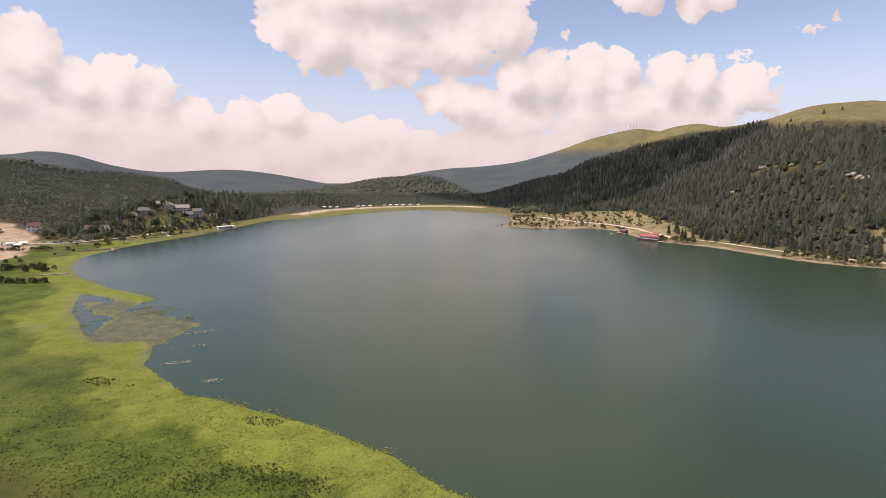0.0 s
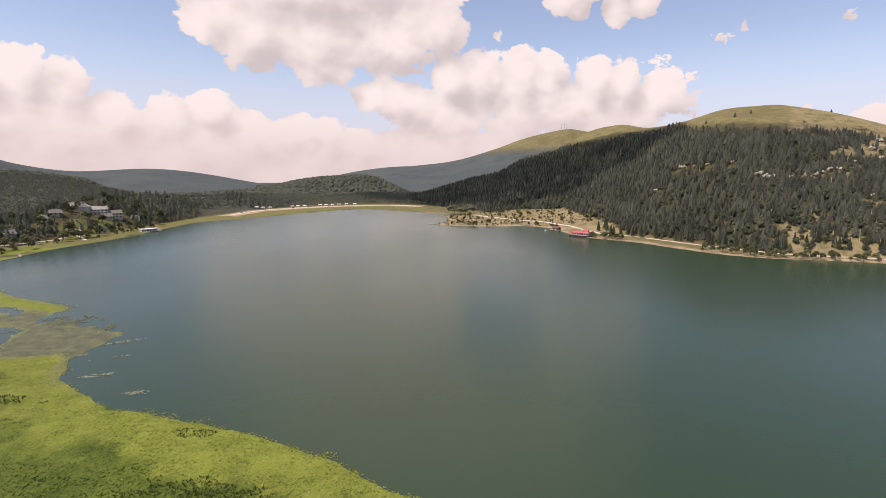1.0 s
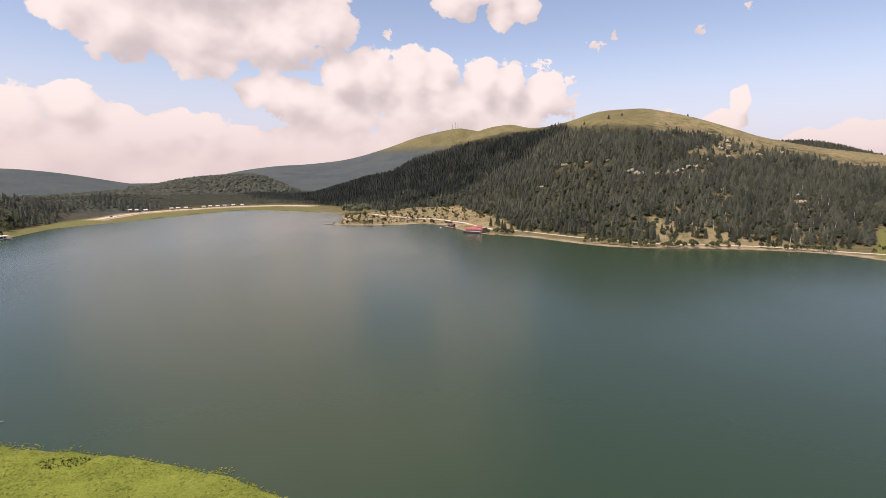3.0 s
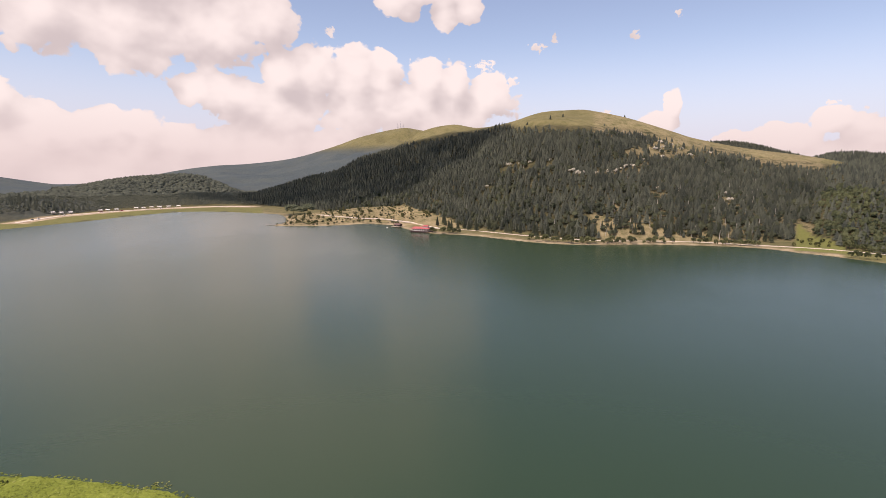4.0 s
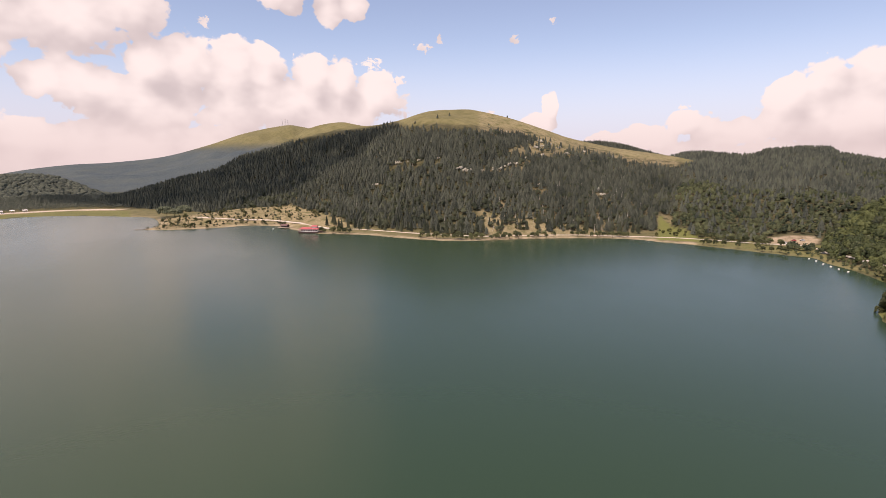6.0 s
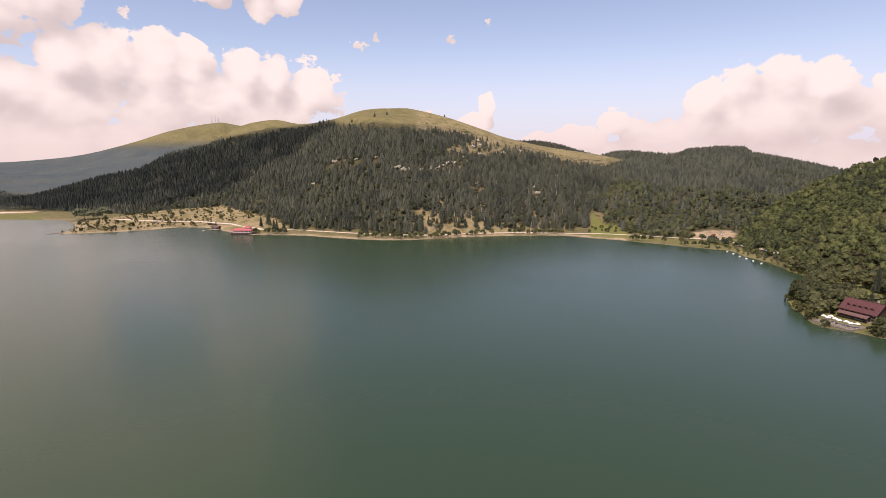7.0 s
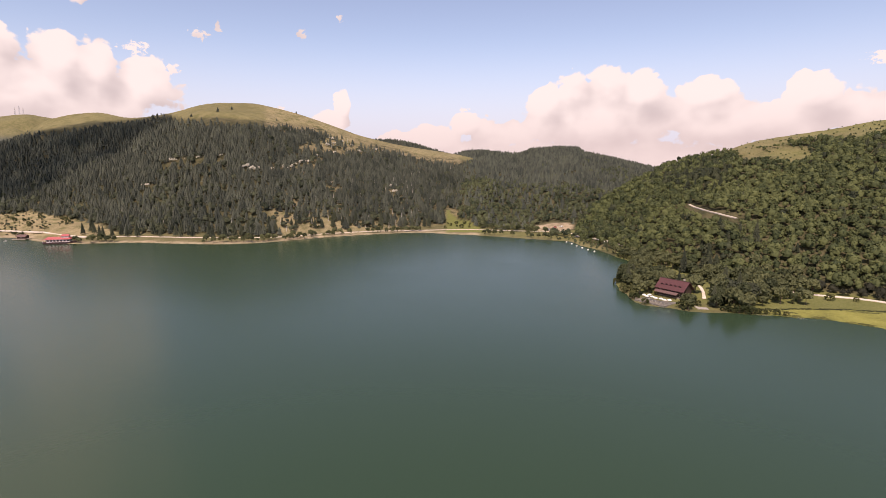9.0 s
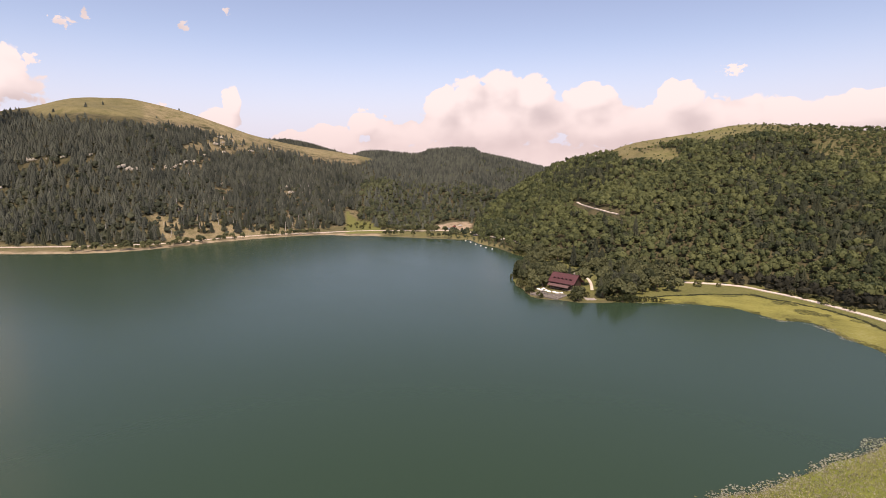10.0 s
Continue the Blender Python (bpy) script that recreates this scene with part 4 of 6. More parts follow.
    hotel = ((p[:, 0] + 488) / 25) ** 2 + ((p[:, 1] - 560) / 34) ** 2 < 1
    yard = ((-0.847 * (p[:, 0] + 545) + 0.532 * (p[:, 1] - 365)) / 122) ** 2 + ((0.532 * (p[:, 0] + 545) + 0.847 * (p[:, 1] - 365)) / 44) ** 2 < 1
    ok = ((kind == "point") | (kind == "low") | (kind == "left") | ((kind == "flat") & (d > 48) & (az > 10) & (r > beyond))) & (d > 14) & (r > np.where(az < 33, beyond, 0)) & ~yard & ~hotel & ~(village & (RNG.random(len(p)) < 0.6)) & (r > 585)
    leaf = ok & ((gap > 0.05) | (kind == "left") & (RNG.random(len(p)) < 0.8) | (RNG.random(len(p)) < 0.3) | (kind == "flat"))
    fir = ok & ~leaf
    # both woods across the water wear the leaf colour paled for haze
    make_wood("shore_woods", FIRS, p[fir], RNG.uniform(7, 13, fir.sum()), RNG.uniform(1.1, 1.6, fir.sum()), HAZED_WOOD, "dark mixed wood across the lake, haze in its colour")
    make_wood("shore_leafy_woods", SHAGGY, p[leaf], RNG.uniform(6.0, 9.0, leaf.sum()), RNG.uniform(1.0, 1.5, leaf.sum()), HAZED_WOOD, "dull green broad-leaved wood across the lake, haze in its colour")
    # far woods
    p, d, az, r, kind = scatter(-6, 62, 1400, 2760, 12.5)
    up = np.degrees(np.arctan2(p[:, 2] - EYE, r))
    ok = (((kind == "flat") & (d > 60)) | (kind == "middle") | ((kind == "masts") & (p[:, 2] < 135 + 40 * RNG.random(len(p)))) | (kind == "blue") | (kind == "left") | (kind == "low") | (kind == "dome"))
    near = ok & (kind != "masts") & (kind != "blue")
    make_wood("far_woods", FAR_DOMES, p[near], RNG.uniform(7, 10, near.sum()), RNG.uniform(1.3, 1.8, near.sum()), FIR, "dark wooded hills beyond the lake")


make_woods()


def make_snags():
    """Bleached dead trunks that stand among the firs."""
    p, d, az, r, kind = scatter(-42, -10, 560, 960, 9.0)
    low = np.exp(-(((az + 31) / 7) ** 2) - ((r - 600) / 55) ** 2) + 0.8 * np.exp(-(((az + 37.5) / 2.2) ** 2) - ((r - 700) / 110) ** 2) + 0.35 * np.exp(-(((az + 31) / 5) ** 2) - ((r - 860) / 60) ** 2)
    p = p[(kind == "dome") & (d > 28) & (np.degrees(np.arctan2(p[:, 2] - EYE, r)) < treeline(az) - 0.3) & (RNG.random(len(p)) < 0.42 * low + 0.02)]
    n = len(p)
    h, lean, turn = RNG.uniform(5, 10, (n, 1)), RNG.normal(0, 0.07, (n, 2)), RNG.uniform(0, 1.57, (n, 1))
    a = turn + np.arange(4) * math.pi / 2
    wide = RNG.uniform(0.22, 0.42, (n, 1))
    foot = np.stack([p[:, :1] + np.cos(a) * wide, p[:, 1:2] + np.sin(a) * wide, p[:, 2:3] - 0.5 + 0 * a], -1)
    top = np.stack([p[:, :1] + lean[:, :1] * h + 0.3 * np.cos(a) * wide, p[:, 1:2] + lean[:, 1:] * h + 0.3 * np.sin(a) * wide, p[:, 2:3] + h + 0 * a], -1)
    faces = np.array([(0, 1, 5, 4), (1, 2, 6, 5), (2, 3, 7, 6), (3, 0, 4, 7)])
    quads = (faces[None] + (np.arange(n) * 8)[:, None, None]).reshape(-1, 4)
    me = put_mesh("dead_trunks", np.concatenate([foot, top], 1).reshape(-1, 3), quads, plain("bleached_wood", (0.42, 0.39, 0.34), 0.9, scale=1.0))
    tagged(new("dead_trunks", me), "bleached dead trunks among the firs", "dead trees", kind="stuff")


make_snags()


# ---- building tools ----
def part(name, bm, mat, parent=None, label="", smooth_faces=False):
    """Links a bmesh as one mesh object, under a thing or a part."""
    me = bpy.data.meshes.new(name)
    if smooth_faces:
        for f in bm.faces:
            f.smooth = True
    bm.to_mesh(me)
    bm.free()
    me.materials.append(mat)
    ob = new(name, me)
    if parent:
        ob.parent = parent
    return tagged(ob, label) if label else ob


def thing(name, at, turn, label, category, group=""):
    ob = new(name)
    ob.matrix_world = pose(*at, 0, 0, turn)
    return tagged(ob, label, category, group)


def box(bm, x0, x1, y0, y1, z0, z1):
    v = [bm.verts.new(p) for p in ((x0, y0, z0), (x1, y0, z0), (x1, y1, z0), (x0, y1, z0), (x0, y0, z1), (x1, y0, z1), (x1, y1, z1), (x0, y1, z1))]
    for f in ((3, 2, 1, 0), (4, 5, 6, 7), (0, 1, 5, 4), (1, 2, 6, 5), (2, 3, 7, 6), (3, 0, 4, 7)):
        bm.faces.new([v[i] for i in f])
    return bm


def boxes(*sizes):
    bm = bmesh.new()
    for s in sizes:
        box(bm, *s)
    return bm


def soft_box(x0, x1, y0, y1, z0, z1, edge=0.04):
    bm = boxes((x0, x1, y0, y1, z0, z1))
    bmesh.ops.bevel(bm, geom=bm.edges[:], offset=edge, segments=1, affect="EDGES")
    return bm


def gable(x0, x1, y0, y1, z0, z1, thick=0.22, hip=0.0):
    """A pitched roof shell with its ridge along x; hip pulls the ridge's ends in."""
    bm = bmesh.new()
    mid = (y0 + y1) / 2
    rings = []
    for dz in (0, -thick):
        rings.append([bm.verts.new(p) for p in ((x0, y0, z0 + dz), (x0 + hip, mid, z1 + dz), (x0, y1, z0 + dz), (x1, y0, z0 + dz), (x1 - hip, mid, z1 + dz), (x1, y1, z0 + dz))])
    t, b = rings
    for f in ((0, 3, 4, 1), (1, 4, 5, 2)):
        bm.faces.new([t[i] for i in f])
        bm.faces.new([b[i] for i in reversed(f)])
    for i, j in ((0, 3), (5, 2)):
        bm.faces.new((t[i], b[i], b[j], t[j]))
    for i, j in ((1, 0), (2, 1), (3, 4), (4, 5)):
        bm.faces.new((t[i], b[i], b[j], t[j]))
    if hip:
        bm.faces.new((t[2], t[0], t[1]))
        bm.faces.new((t[3], t[5], t[4]))
    return bm


def house_body(x0, x1, y0, y1, z0, z1, peak):
    """Walls with gable ends, ridge along x."""
    bm = bmesh.new()
    mid = (y0 + y1) / 2
    v = [bm.verts.new(p) for p in ((x0, y0, z0), (x0, y1, z0), (x0, y1, z1), (x0, mid, peak), (x0, y0, z1), (x1, y0, z0), (x1, y1, z0), (x1, y1, z1), (x1, mid, peak), (x1, y0, z1))]
    for f in ((4, 3, 2, 1, 0), (5, 6, 7, 8, 9), (0, 5, 9, 4), (6, 1, 2, 7), (0, 1, 6, 5)):
        bm.faces.new([v[i] for i in f])
    return bm


def tube(points, r0, r1, sides=7):
    """A tapered round bar along a line of points."""
    bm = bmesh.new()
    pts = [Vector(p) for p in points]
    rings = []
    for i, p in enumerate(pts):
        way = (pts[min(i + 1, len(pts) - 1)] - pts[max(i - 1, 0)]).normalized()
        side = way.orthogonal().normalized()
        up = way.cross(side)
        rad = r0 + (r1 - r0) * i / (len(pts) - 1)
        rings.append([bm.verts.new(p + rad * (math.cos(k * 2 * math.pi / sides) * side + math.sin(k * 2 * math.pi / sides) * up)) for k in range(sides)])
    for a, b in zip(rings, rings[1:]):
        for k in range(sides):
            bm.faces.new((a[k], a[(k + 1) % sides], b[(k + 1) % sides], b[k]))
    bm.faces.new(rings[0][::-1])
    bm.faces.new(rings[-1])
    return bm


def from_arrays(verts, tris):
    bm = bmesh.new()
    vs = [bm.verts.new(v) for v in verts]
    for t in tris:
        bm.faces.new([vs[i] for i in t])
    return bm


def joined(*meshes):
    out = bmesh.new()
    for bm in meshes:
        vs = {v: out.verts.new(v.co) for v in bm.verts}
        for f in bm.faces:
            out.faces.new([vs[v] for v in f.verts])
        bm.free()
    return out


def ground_at(x, y):
    return float(max(land(np.array([x]), np.array([y]))[0][0], 0.0))


# ---- roads and paths ----
PALE_ROAD = plain("pale_gravel_road", (0.62, 0.54, 0.45), 0.95, scale=0.3, vary=0.2, relief=0.3)
TRACK = plain("dusty_track", (0.42, 0.35, 0.26), 0.95, scale=0.3, vary=0.25, relief=0.3)
CONCRETE = plain("weathered_concrete", (0.46, 0.43, 0.38), 0.9, scale=0.8, vary=0.2)


def ribbon(name, line, width, mat, label, lift=0.12, category="road"):
    """A strip laid over the land along a line, with a thin edge."""
    p = curve_through(line, False, 8)
    along = np.gradient(p, axis=0)
    side = np.column_stack([-along[:, 1], along[:, 0]]) / np.linalg.norm(along, axis=1)[:, None]
    wob = 1 + 0.12 * fbm(p[:, 0], p[:, 1], 9, 2, 77)
    rows = [p + side * (k * width / 2) * wob[:, None] for k in (-1, -0.5, 0, 0.5, 1)]
    z = np.max([np.maximum(land(q[:, 0], q[:, 1])[0], 0.1) for q in rows], axis=0) + lift
    z = np.convolve(np.pad(z, 4, mode="edge"), np.ones(9) / 9, mode="valid")
    verts = [np.column_stack([q, z]) for q in rows]
    verts = [np.column_stack([rows[0], z - 0.8])] + verts + [np.column_stack([rows[-1], z - 0.8])]
    n = len(p)
    grid = np.arange(len(verts) * n).reshape(len(verts), n)
    quads = np.stack([grid[:-1, :-1], grid[:-1, 1:], grid[1:, 1:], grid[1:, :-1]], -1).reshape(-1, 4)
    tagged(new(name, put_mesh(name, np.concatenate(verts), quads, mat)), label, category, kind="structure")


ribbon("road_shore", [(62, 668), (90, 622), (121, 604), (150, 573), (180, 540), (228, 504), (283, 494), (318, 484), (345, 472), (396, 436), (425, 405), (452, 365), (478, 342)], 3.4, PALE_ROAD, "pale sandy road along the lake shore")
ribbon("road_headland", [(-83, 797), (-55, 763), (-19, 742), (12, 732), (37, 710), (62, 668)], 5.0, PALE_ROAD, "pale road across the headland")
ribbon("road_bay", [(478, 342), (472, 323), (454, 302), (436, 272), (424, 249), (412, 226), (396, 205)], 3.0, PALE_ROAD, "pale road round the bay")
ribbon("road_marsh", [(352, 100), (357, 80), (363, 65), (365, 51), (360, 38), (355, 26), (348, 14), (335, -4), (312, -28), (280, -50)], 3.2, PALE_ROAD, "pale gravel road between the wood and the marsh", 0.35)
ribbon("track_hill", [(476, 206), (465, 195), (441, 171), (428, 150)], 1.6, PALE_ROAD, "pale track cut through the wood", 0.3)
ribbon("path_lodge", [(352, 165), (345, 157), (335, 145), (325, 132), (312, 124), (297, 117)], 1.7, PALE_ROAD, "pale path behind the lodge", 0.25)
ribbon("path_hotel", [(-472, 512), (-466, 502), (-460, 492), (-452, 488), (-440, 478), (-433, 473)], 2.6, PALE_ROAD, "pale winding path down to the lake", 0.2)
ribbon("road_far_shore", [(-438, 748), (-438, 795), (-434, 838), (-416, 880), (-394, 915), (-358, 958), (-318, 988), (-260, 1012), (-200, 1006)], 7.0, PALE_ROAD, "pale road along the far shore", 0.3)
ribbon("road_village", [(-520, 372), (-497, 386), (-472, 402), (-462, 425), (-458, 455), (-462, 480)], 5.0, TRACK, "dusty road between the marsh and the wood", 0.2)


# ---- buildings ----
TIMBER = plain("brown_timber", (0.055, 0.032, 0.024), 0.75, scale=1.2, vary=0.35)
ROOF_RED = plain("dark_red_roof", (0.085, 0.028, 0.030), 0.7, scale=0.9, vary=0.3)
PORCH_ROOF = plain("faded_porch_roof", (0.125, 0.070, 0.062), 0.75, scale=0.9, vary=0.25)
WHITE = plain("white_paint", (0.78, 0.74, 0.70), 0.7, scale=0.7, vary=0.12)
CREAM = plain("cream_render", (0.48, 0.43, 0.36), 0.85, scale=0.4, vary=0.15)
GREY_ROOF = plain("weathered_grey_roof", (0.15, 0.145, 0.125), 0.85, scale=0.3, vary=0.25)
PALE_ROOF = plain("sun_bleached_roof", (0.26, 0.255, 0.225), 0.85, scale=0.3, vary=0.25)
SCARLET = plain("scarlet_roof", (0.42, 0.10, 0.10), 0.6, scale=0.8, vary=0.2)
HULL = plain("dark_hull", (0.06, 0.025, 0.028), 0.6, scale=0.8, vary=0.3)
PANE = plain("dark_glass", (0.03, 0.035, 0.04), 0.12, scale=0.5, vary=0.2)
STONE = plain("grey_stone", (0.34, 0.31, 0.27), 0.9, scale=0.9, vary=0.35, relief=0.5)
TERRACE_STONE = plain("mossy_terrace_stone", (0.17, 0.155, 0.13), 0.9, scale=0.8, vary=0.35, relief=0.4)
CLOTH = plain("white_canvas", (0.80, 0.77, 0.73), 0.8, scale=1.0, vary=0.08)
STEEL = plain("galvanised_steel", (0.42, 0.42, 0.44), 0.45, 0.7, scale=0.5, vary=0.2)
PLANK = plain("grey_planks", (0.30, 0.25, 0.20), 0.85, scale=1.5, vary=0.3)


def make_window(parent, x, y, z, w, h, frame_mat, name="window"):
    """A framed pane proud of a wall that faces -y."""
    frame_bm = boxes((x - w / 2, x + w / 2, y - 0.06, y + 0.02, z, z + 0.12), (x - w / 2, x + w / 2, y - 0.06, y + 0.02, z + h - 0.12, z + h),
                     (x - w / 2, x - w / 2 + 0.12, y - 0.06, y + 0.02, z + 0.12, z + h - 0.12), (x + w / 2 - 0.12, x + w / 2, y - 0.06, y + 0.02, z + 0.12, z + h - 0.12))
    win = part(name, frame_bm, frame_mat, parent)
    part("pane", boxes((x - w / 2 + 0.12, x + w / 2 - 0.12, y - 0.03, y + 0.01, z + 0.12, z + h - 0.12)), PANE, win)


def make_lodge():
    """Lakeside lodge: local -y is the side to the water, x runs along it."""
    o = thing("lodge", (293.8, 132.0, 0.9), -97, "brown timber lakeside lodge with a dark red dormered roof", "house")
    o.scale = (0.82, 0.80, 0.78)
    part("base", boxes((-9.6, 9.6, -5.6, 5.6, -1.2, 0.9)), STONE, o, "grey stone base")
    part("wall", house_body(-9.2, 9.2, -5.2, 5.2, 0.9, 6.4, 11.2), TIMBER, o)
    part("roof", gable(-10.6, 10.6, -6.9, 6.9, 5.7, 11.9, 0.3), ROOF_RED, o, "dark red pitched roof")
    part("ridge_cap", boxes((-10.65, 10.65, -0.25, 0.25, 11.8, 12.05)), TIMBER, o)
    for x in (-6.4, -3.2, 0, 3.2, 6.4):
        d = part("dormer", house_body(-0.8, 0.8, -0.9, 2.2, 7.2, 8.6, 9.0), TIMBER, o)
        d.location = (x, -3.4, 0)
        roof = bmesh.new()
        for a, b in (((-1.1, 8.5), (0, 9.35)), ((0, 9.35), (1.1, 8.5))):
            v = [roof.verts.new(q) for q in ((a[0], -1.3, a[1]), (b[0], -1.3, b[1]), (b[0], 2.4, b[1]), (a[0], 2.4, a[1]), (a[0], -1.3, a[1] - 0.15), (b[0], -1.3, b[1] - 0.15), (b[0], 2.4, b[1] - 0.15), (a[0], 2.4, a[1] - 0.15))]
            for f in ((0, 1, 2, 3), (7, 6, 5, 4), (0, 4, 5, 1), (1, 5, 6, 2), (2, 6, 7, 3), (3, 7, 4, 0)):
                roof.faces.new([v[i] for i in f])
        part("dormer_roof", roof, ROOF_RED, d)
        part("pane", boxes((-0.55, 0.55, -0.94, -0.88, 7.5, 8.4)), PANE, d)
    porch = gable(-9.4, 7.2, -9.6, -5.1, 3.3, 4.7, 0.18)
    part("porch_roof", porch, PORCH_ROOF, o, "faded red-brown porch roof")
    for x in (-9.0, -5.8, -2.6, 0.6, 3.8, 6.8):
        part("post", boxes((x - 0.14, x + 0.14, -9.3, -9.0, -0.2, 3.3)), TIMBER, o)
    for x in (-7.6, -4.5, -1.5, 1.5, 4.5, 7.6):
        make_window(o, x, -5.2, 1.7, 1.7, 1.5, WHITE)
        make_window(o, x, -5.2, 4.75, 1.3, 0.9, WHITE)
    part("chimney", soft_box(5.2, 6.2, 1.2, 2.2, 8.8, 13.0), STONE, o)
    # terrace over the water
    t = thing("terrace", (279.6, 133.0, 0.0), -97, "grey stone terrace over the water before the lodge", "terrace")
    part("slab", boxes((-9.0, 8.6, -9.6, 7.6, -1.4, 0.8)), TERRACE_STONE, t)
    part("plinth", boxes((-8.8, 4.0, -10.0, -9.6, -1.4, 0.35)), TERRACE_STONE, t)
    for k in range(12):
        part("baluster", boxes((-8.8 + 1.55 * k, -8.68 + 1.55 * k, -9.5, -9.38, 0.8, 1.75)), PLANK, t)
    part("rail", boxes((-8.9, 8.5, -9.52, -9.36, 1.75, 1.87)), PLANK, t)
    part("mid_rail", boxes((-8.9, 8.5, -9.48, -9.40, 1.25, 1.33)), PLANK, t)


def make_parasol():
    o = thing("parasol", (0, 0, 0), 0, "open white canvas parasol on the terrace", "parasol", "parasols on the terrace")
    part("pole", tube([(0, 0, 0), (0, 0, 2.5)], 0.04, 0.04, 6), STEEL, o)
    bm = bmesh.new()
    top = bm.verts.new((0, 0, 2.75))
    rim = [bm.verts.new((1.2 * math.cos(k * math.pi / 4), 1.2 * math.sin(k * math.pi / 4), 2.2 - 0.06 * (k % 2))) for k in range(8)]
    low = [bm.verts.new((1.2 * math.cos(k * math.pi / 4), 1.2 * math.sin(k * math.pi / 4), 2.02)) for k in range(8)]
    for k in range(8):
        bm.faces.new((top, rim[k], rim[(k + 1) % 8]))
        bm.faces.new((rim[k], low[k], low[(k + 1) % 8], rim[(k + 1) % 8]))
    part("canopy", bm, CLOTH, o)
    part("foot", tube([(0, 0, 0), (0, 0, 0.12)], 0.35, 0.3, 8), CONCRETE, o)
    return o


make_lodge()
first_parasol = make_parasol()
deck = pose(279.6, 133.0, 0.8, 0, 0, -97)
first_parasol.matrix_world = deck @ pose(-7, -4.2, 0)
for px, py in ((-4.6, -2.4), (-2.0, -1.4), (0.6, -2.4), (3.2, -1.5), (5.8, -2.3), (-5.6, 1.2), (7.4, -0.6)):
    copy_thing(first_parasol, deck @ pose(px, py - 2.6, 0, 0, 0, 20 * px))


def make_stage(at, turn, length, width, mat, label):
    """A landing stage on posts."""
    o = thing("landing_stage", at, turn, label, "jetty")
    part("deck", boxes((0, length, -width / 2, width / 2, 0.45, 0.65)), mat, o)
    n = max(2, int(length / 4))
    for k in range(n + 1):
        for s in (-1, 1):
            part("pile", tube([(0.2 + k * (length - 0.4) / n, s * (width / 2 - 0.15), -2.0), (0.2 + k * (length - 0.4) / n, s * (width / 2 - 0.15), 0.85)], 0.12, 0.11, 6), PLANK, o)
    return o


make_stage((292, 151, 0), 232, 15, 3.0, CONCRETE, "pale landing stage at the lodge")
make_stage((286, 116, 0), 222, 9, 5.5, STONE, "broad stone landing stage beside the lodge")
make_stage((-107, 700, 0), 178, 14, 2.5, PLANK, "low dark jetty off the headland")
make_stage((-352, 287, 0), 225, 16, 2.2, PLANK, "low plank jetty across the marsh")
make_stage((-420, 388, 0), 320, 14, 2.0, PLANK, "low plank jetty by the reeds")


def make_pavilion():
    """Red-roofed restaurant moored at the shore."""
    o = thing("lake_restaurant", (67, 606.5, 0), -26, "red-roofed white lake restaurant on a dark hull", "restaurant")
    bm = bmesh.new()
    ring = [(-14, 0), (-11.5, -4.2), (10, -4.4), (13.4, -2.2), (13.4, 3.4), (10, 4.6), (-11.5, 4.4)]
    low, top = [bm.verts.new((x * 0.95, y * 0.9, -0.8)) for x, y in ring], [bm.verts.new((x, y, 1.5)) for x, y in ring]
    for k in range(7):
        bm.faces.new((low[k], low[(k + 1) % 7], top[(k + 1) % 7], top[k]))
    bm.faces.new(low[::-1])
    bm.faces.new(top)
    part("hull", bm, HULL, o, "dark red hull")
    part("wall", boxes((-9.5, 9.5, -3.2, 3.4, 1.5, 4.2)), WHITE, o)
    part("roof", gable(-10.6, 10.6, -4.2, 4.4, 4.2, 6.2, 0.2, 1.6), SCARLET, o, "scarlet roof")
    part("upper_wall", boxes((2.5, 8.5, -1.8, 2.0, 5.0, 7.0)), WHITE, o)
    part("upper_roof", gable(1.9, 9.1, -2.5, 2.7, 7.0, 8.4, 0.2, 1.0), SCARLET, o)
    for k in range(7):
        make_window(o, -8.1 + 2.7 * k, -3.2, 2.0, 1.7, 1.5, SCARLET)
    part("awning", boxes((-12.8, -9.6, -3.0, 3.2, 3.7, 3.9)), SCARLET, o)
    for s in (-2.8, 3.0):
        part("awning_post", boxes((-12.7, -12.5, s - 0.1, s + 0.1, 1.5, 3.7)), WHITE, o)
    h = thing("boat_hut", (44, 662, 0.3), -40, "small brown hut with a pale deck at the shore", "hut")
    part("wall", house_body(-4, 4, -2.5, 2.5, 0.6, 2.8, 4.2), TIMBER, h)
    part("roof", gable(-4.6, 4.6, -3.2, 3.2, 2.5, 4.5, 0.15), PORCH_ROOF, h)
    part("deck", boxes((-6.5, 6.5, -6.0, 3.2, 0.2, 0.6)), PLANK, h)
    make_window(h, 0, -2.5, 1.2, 1.4, 1.1, WHITE)


make_pavilion()


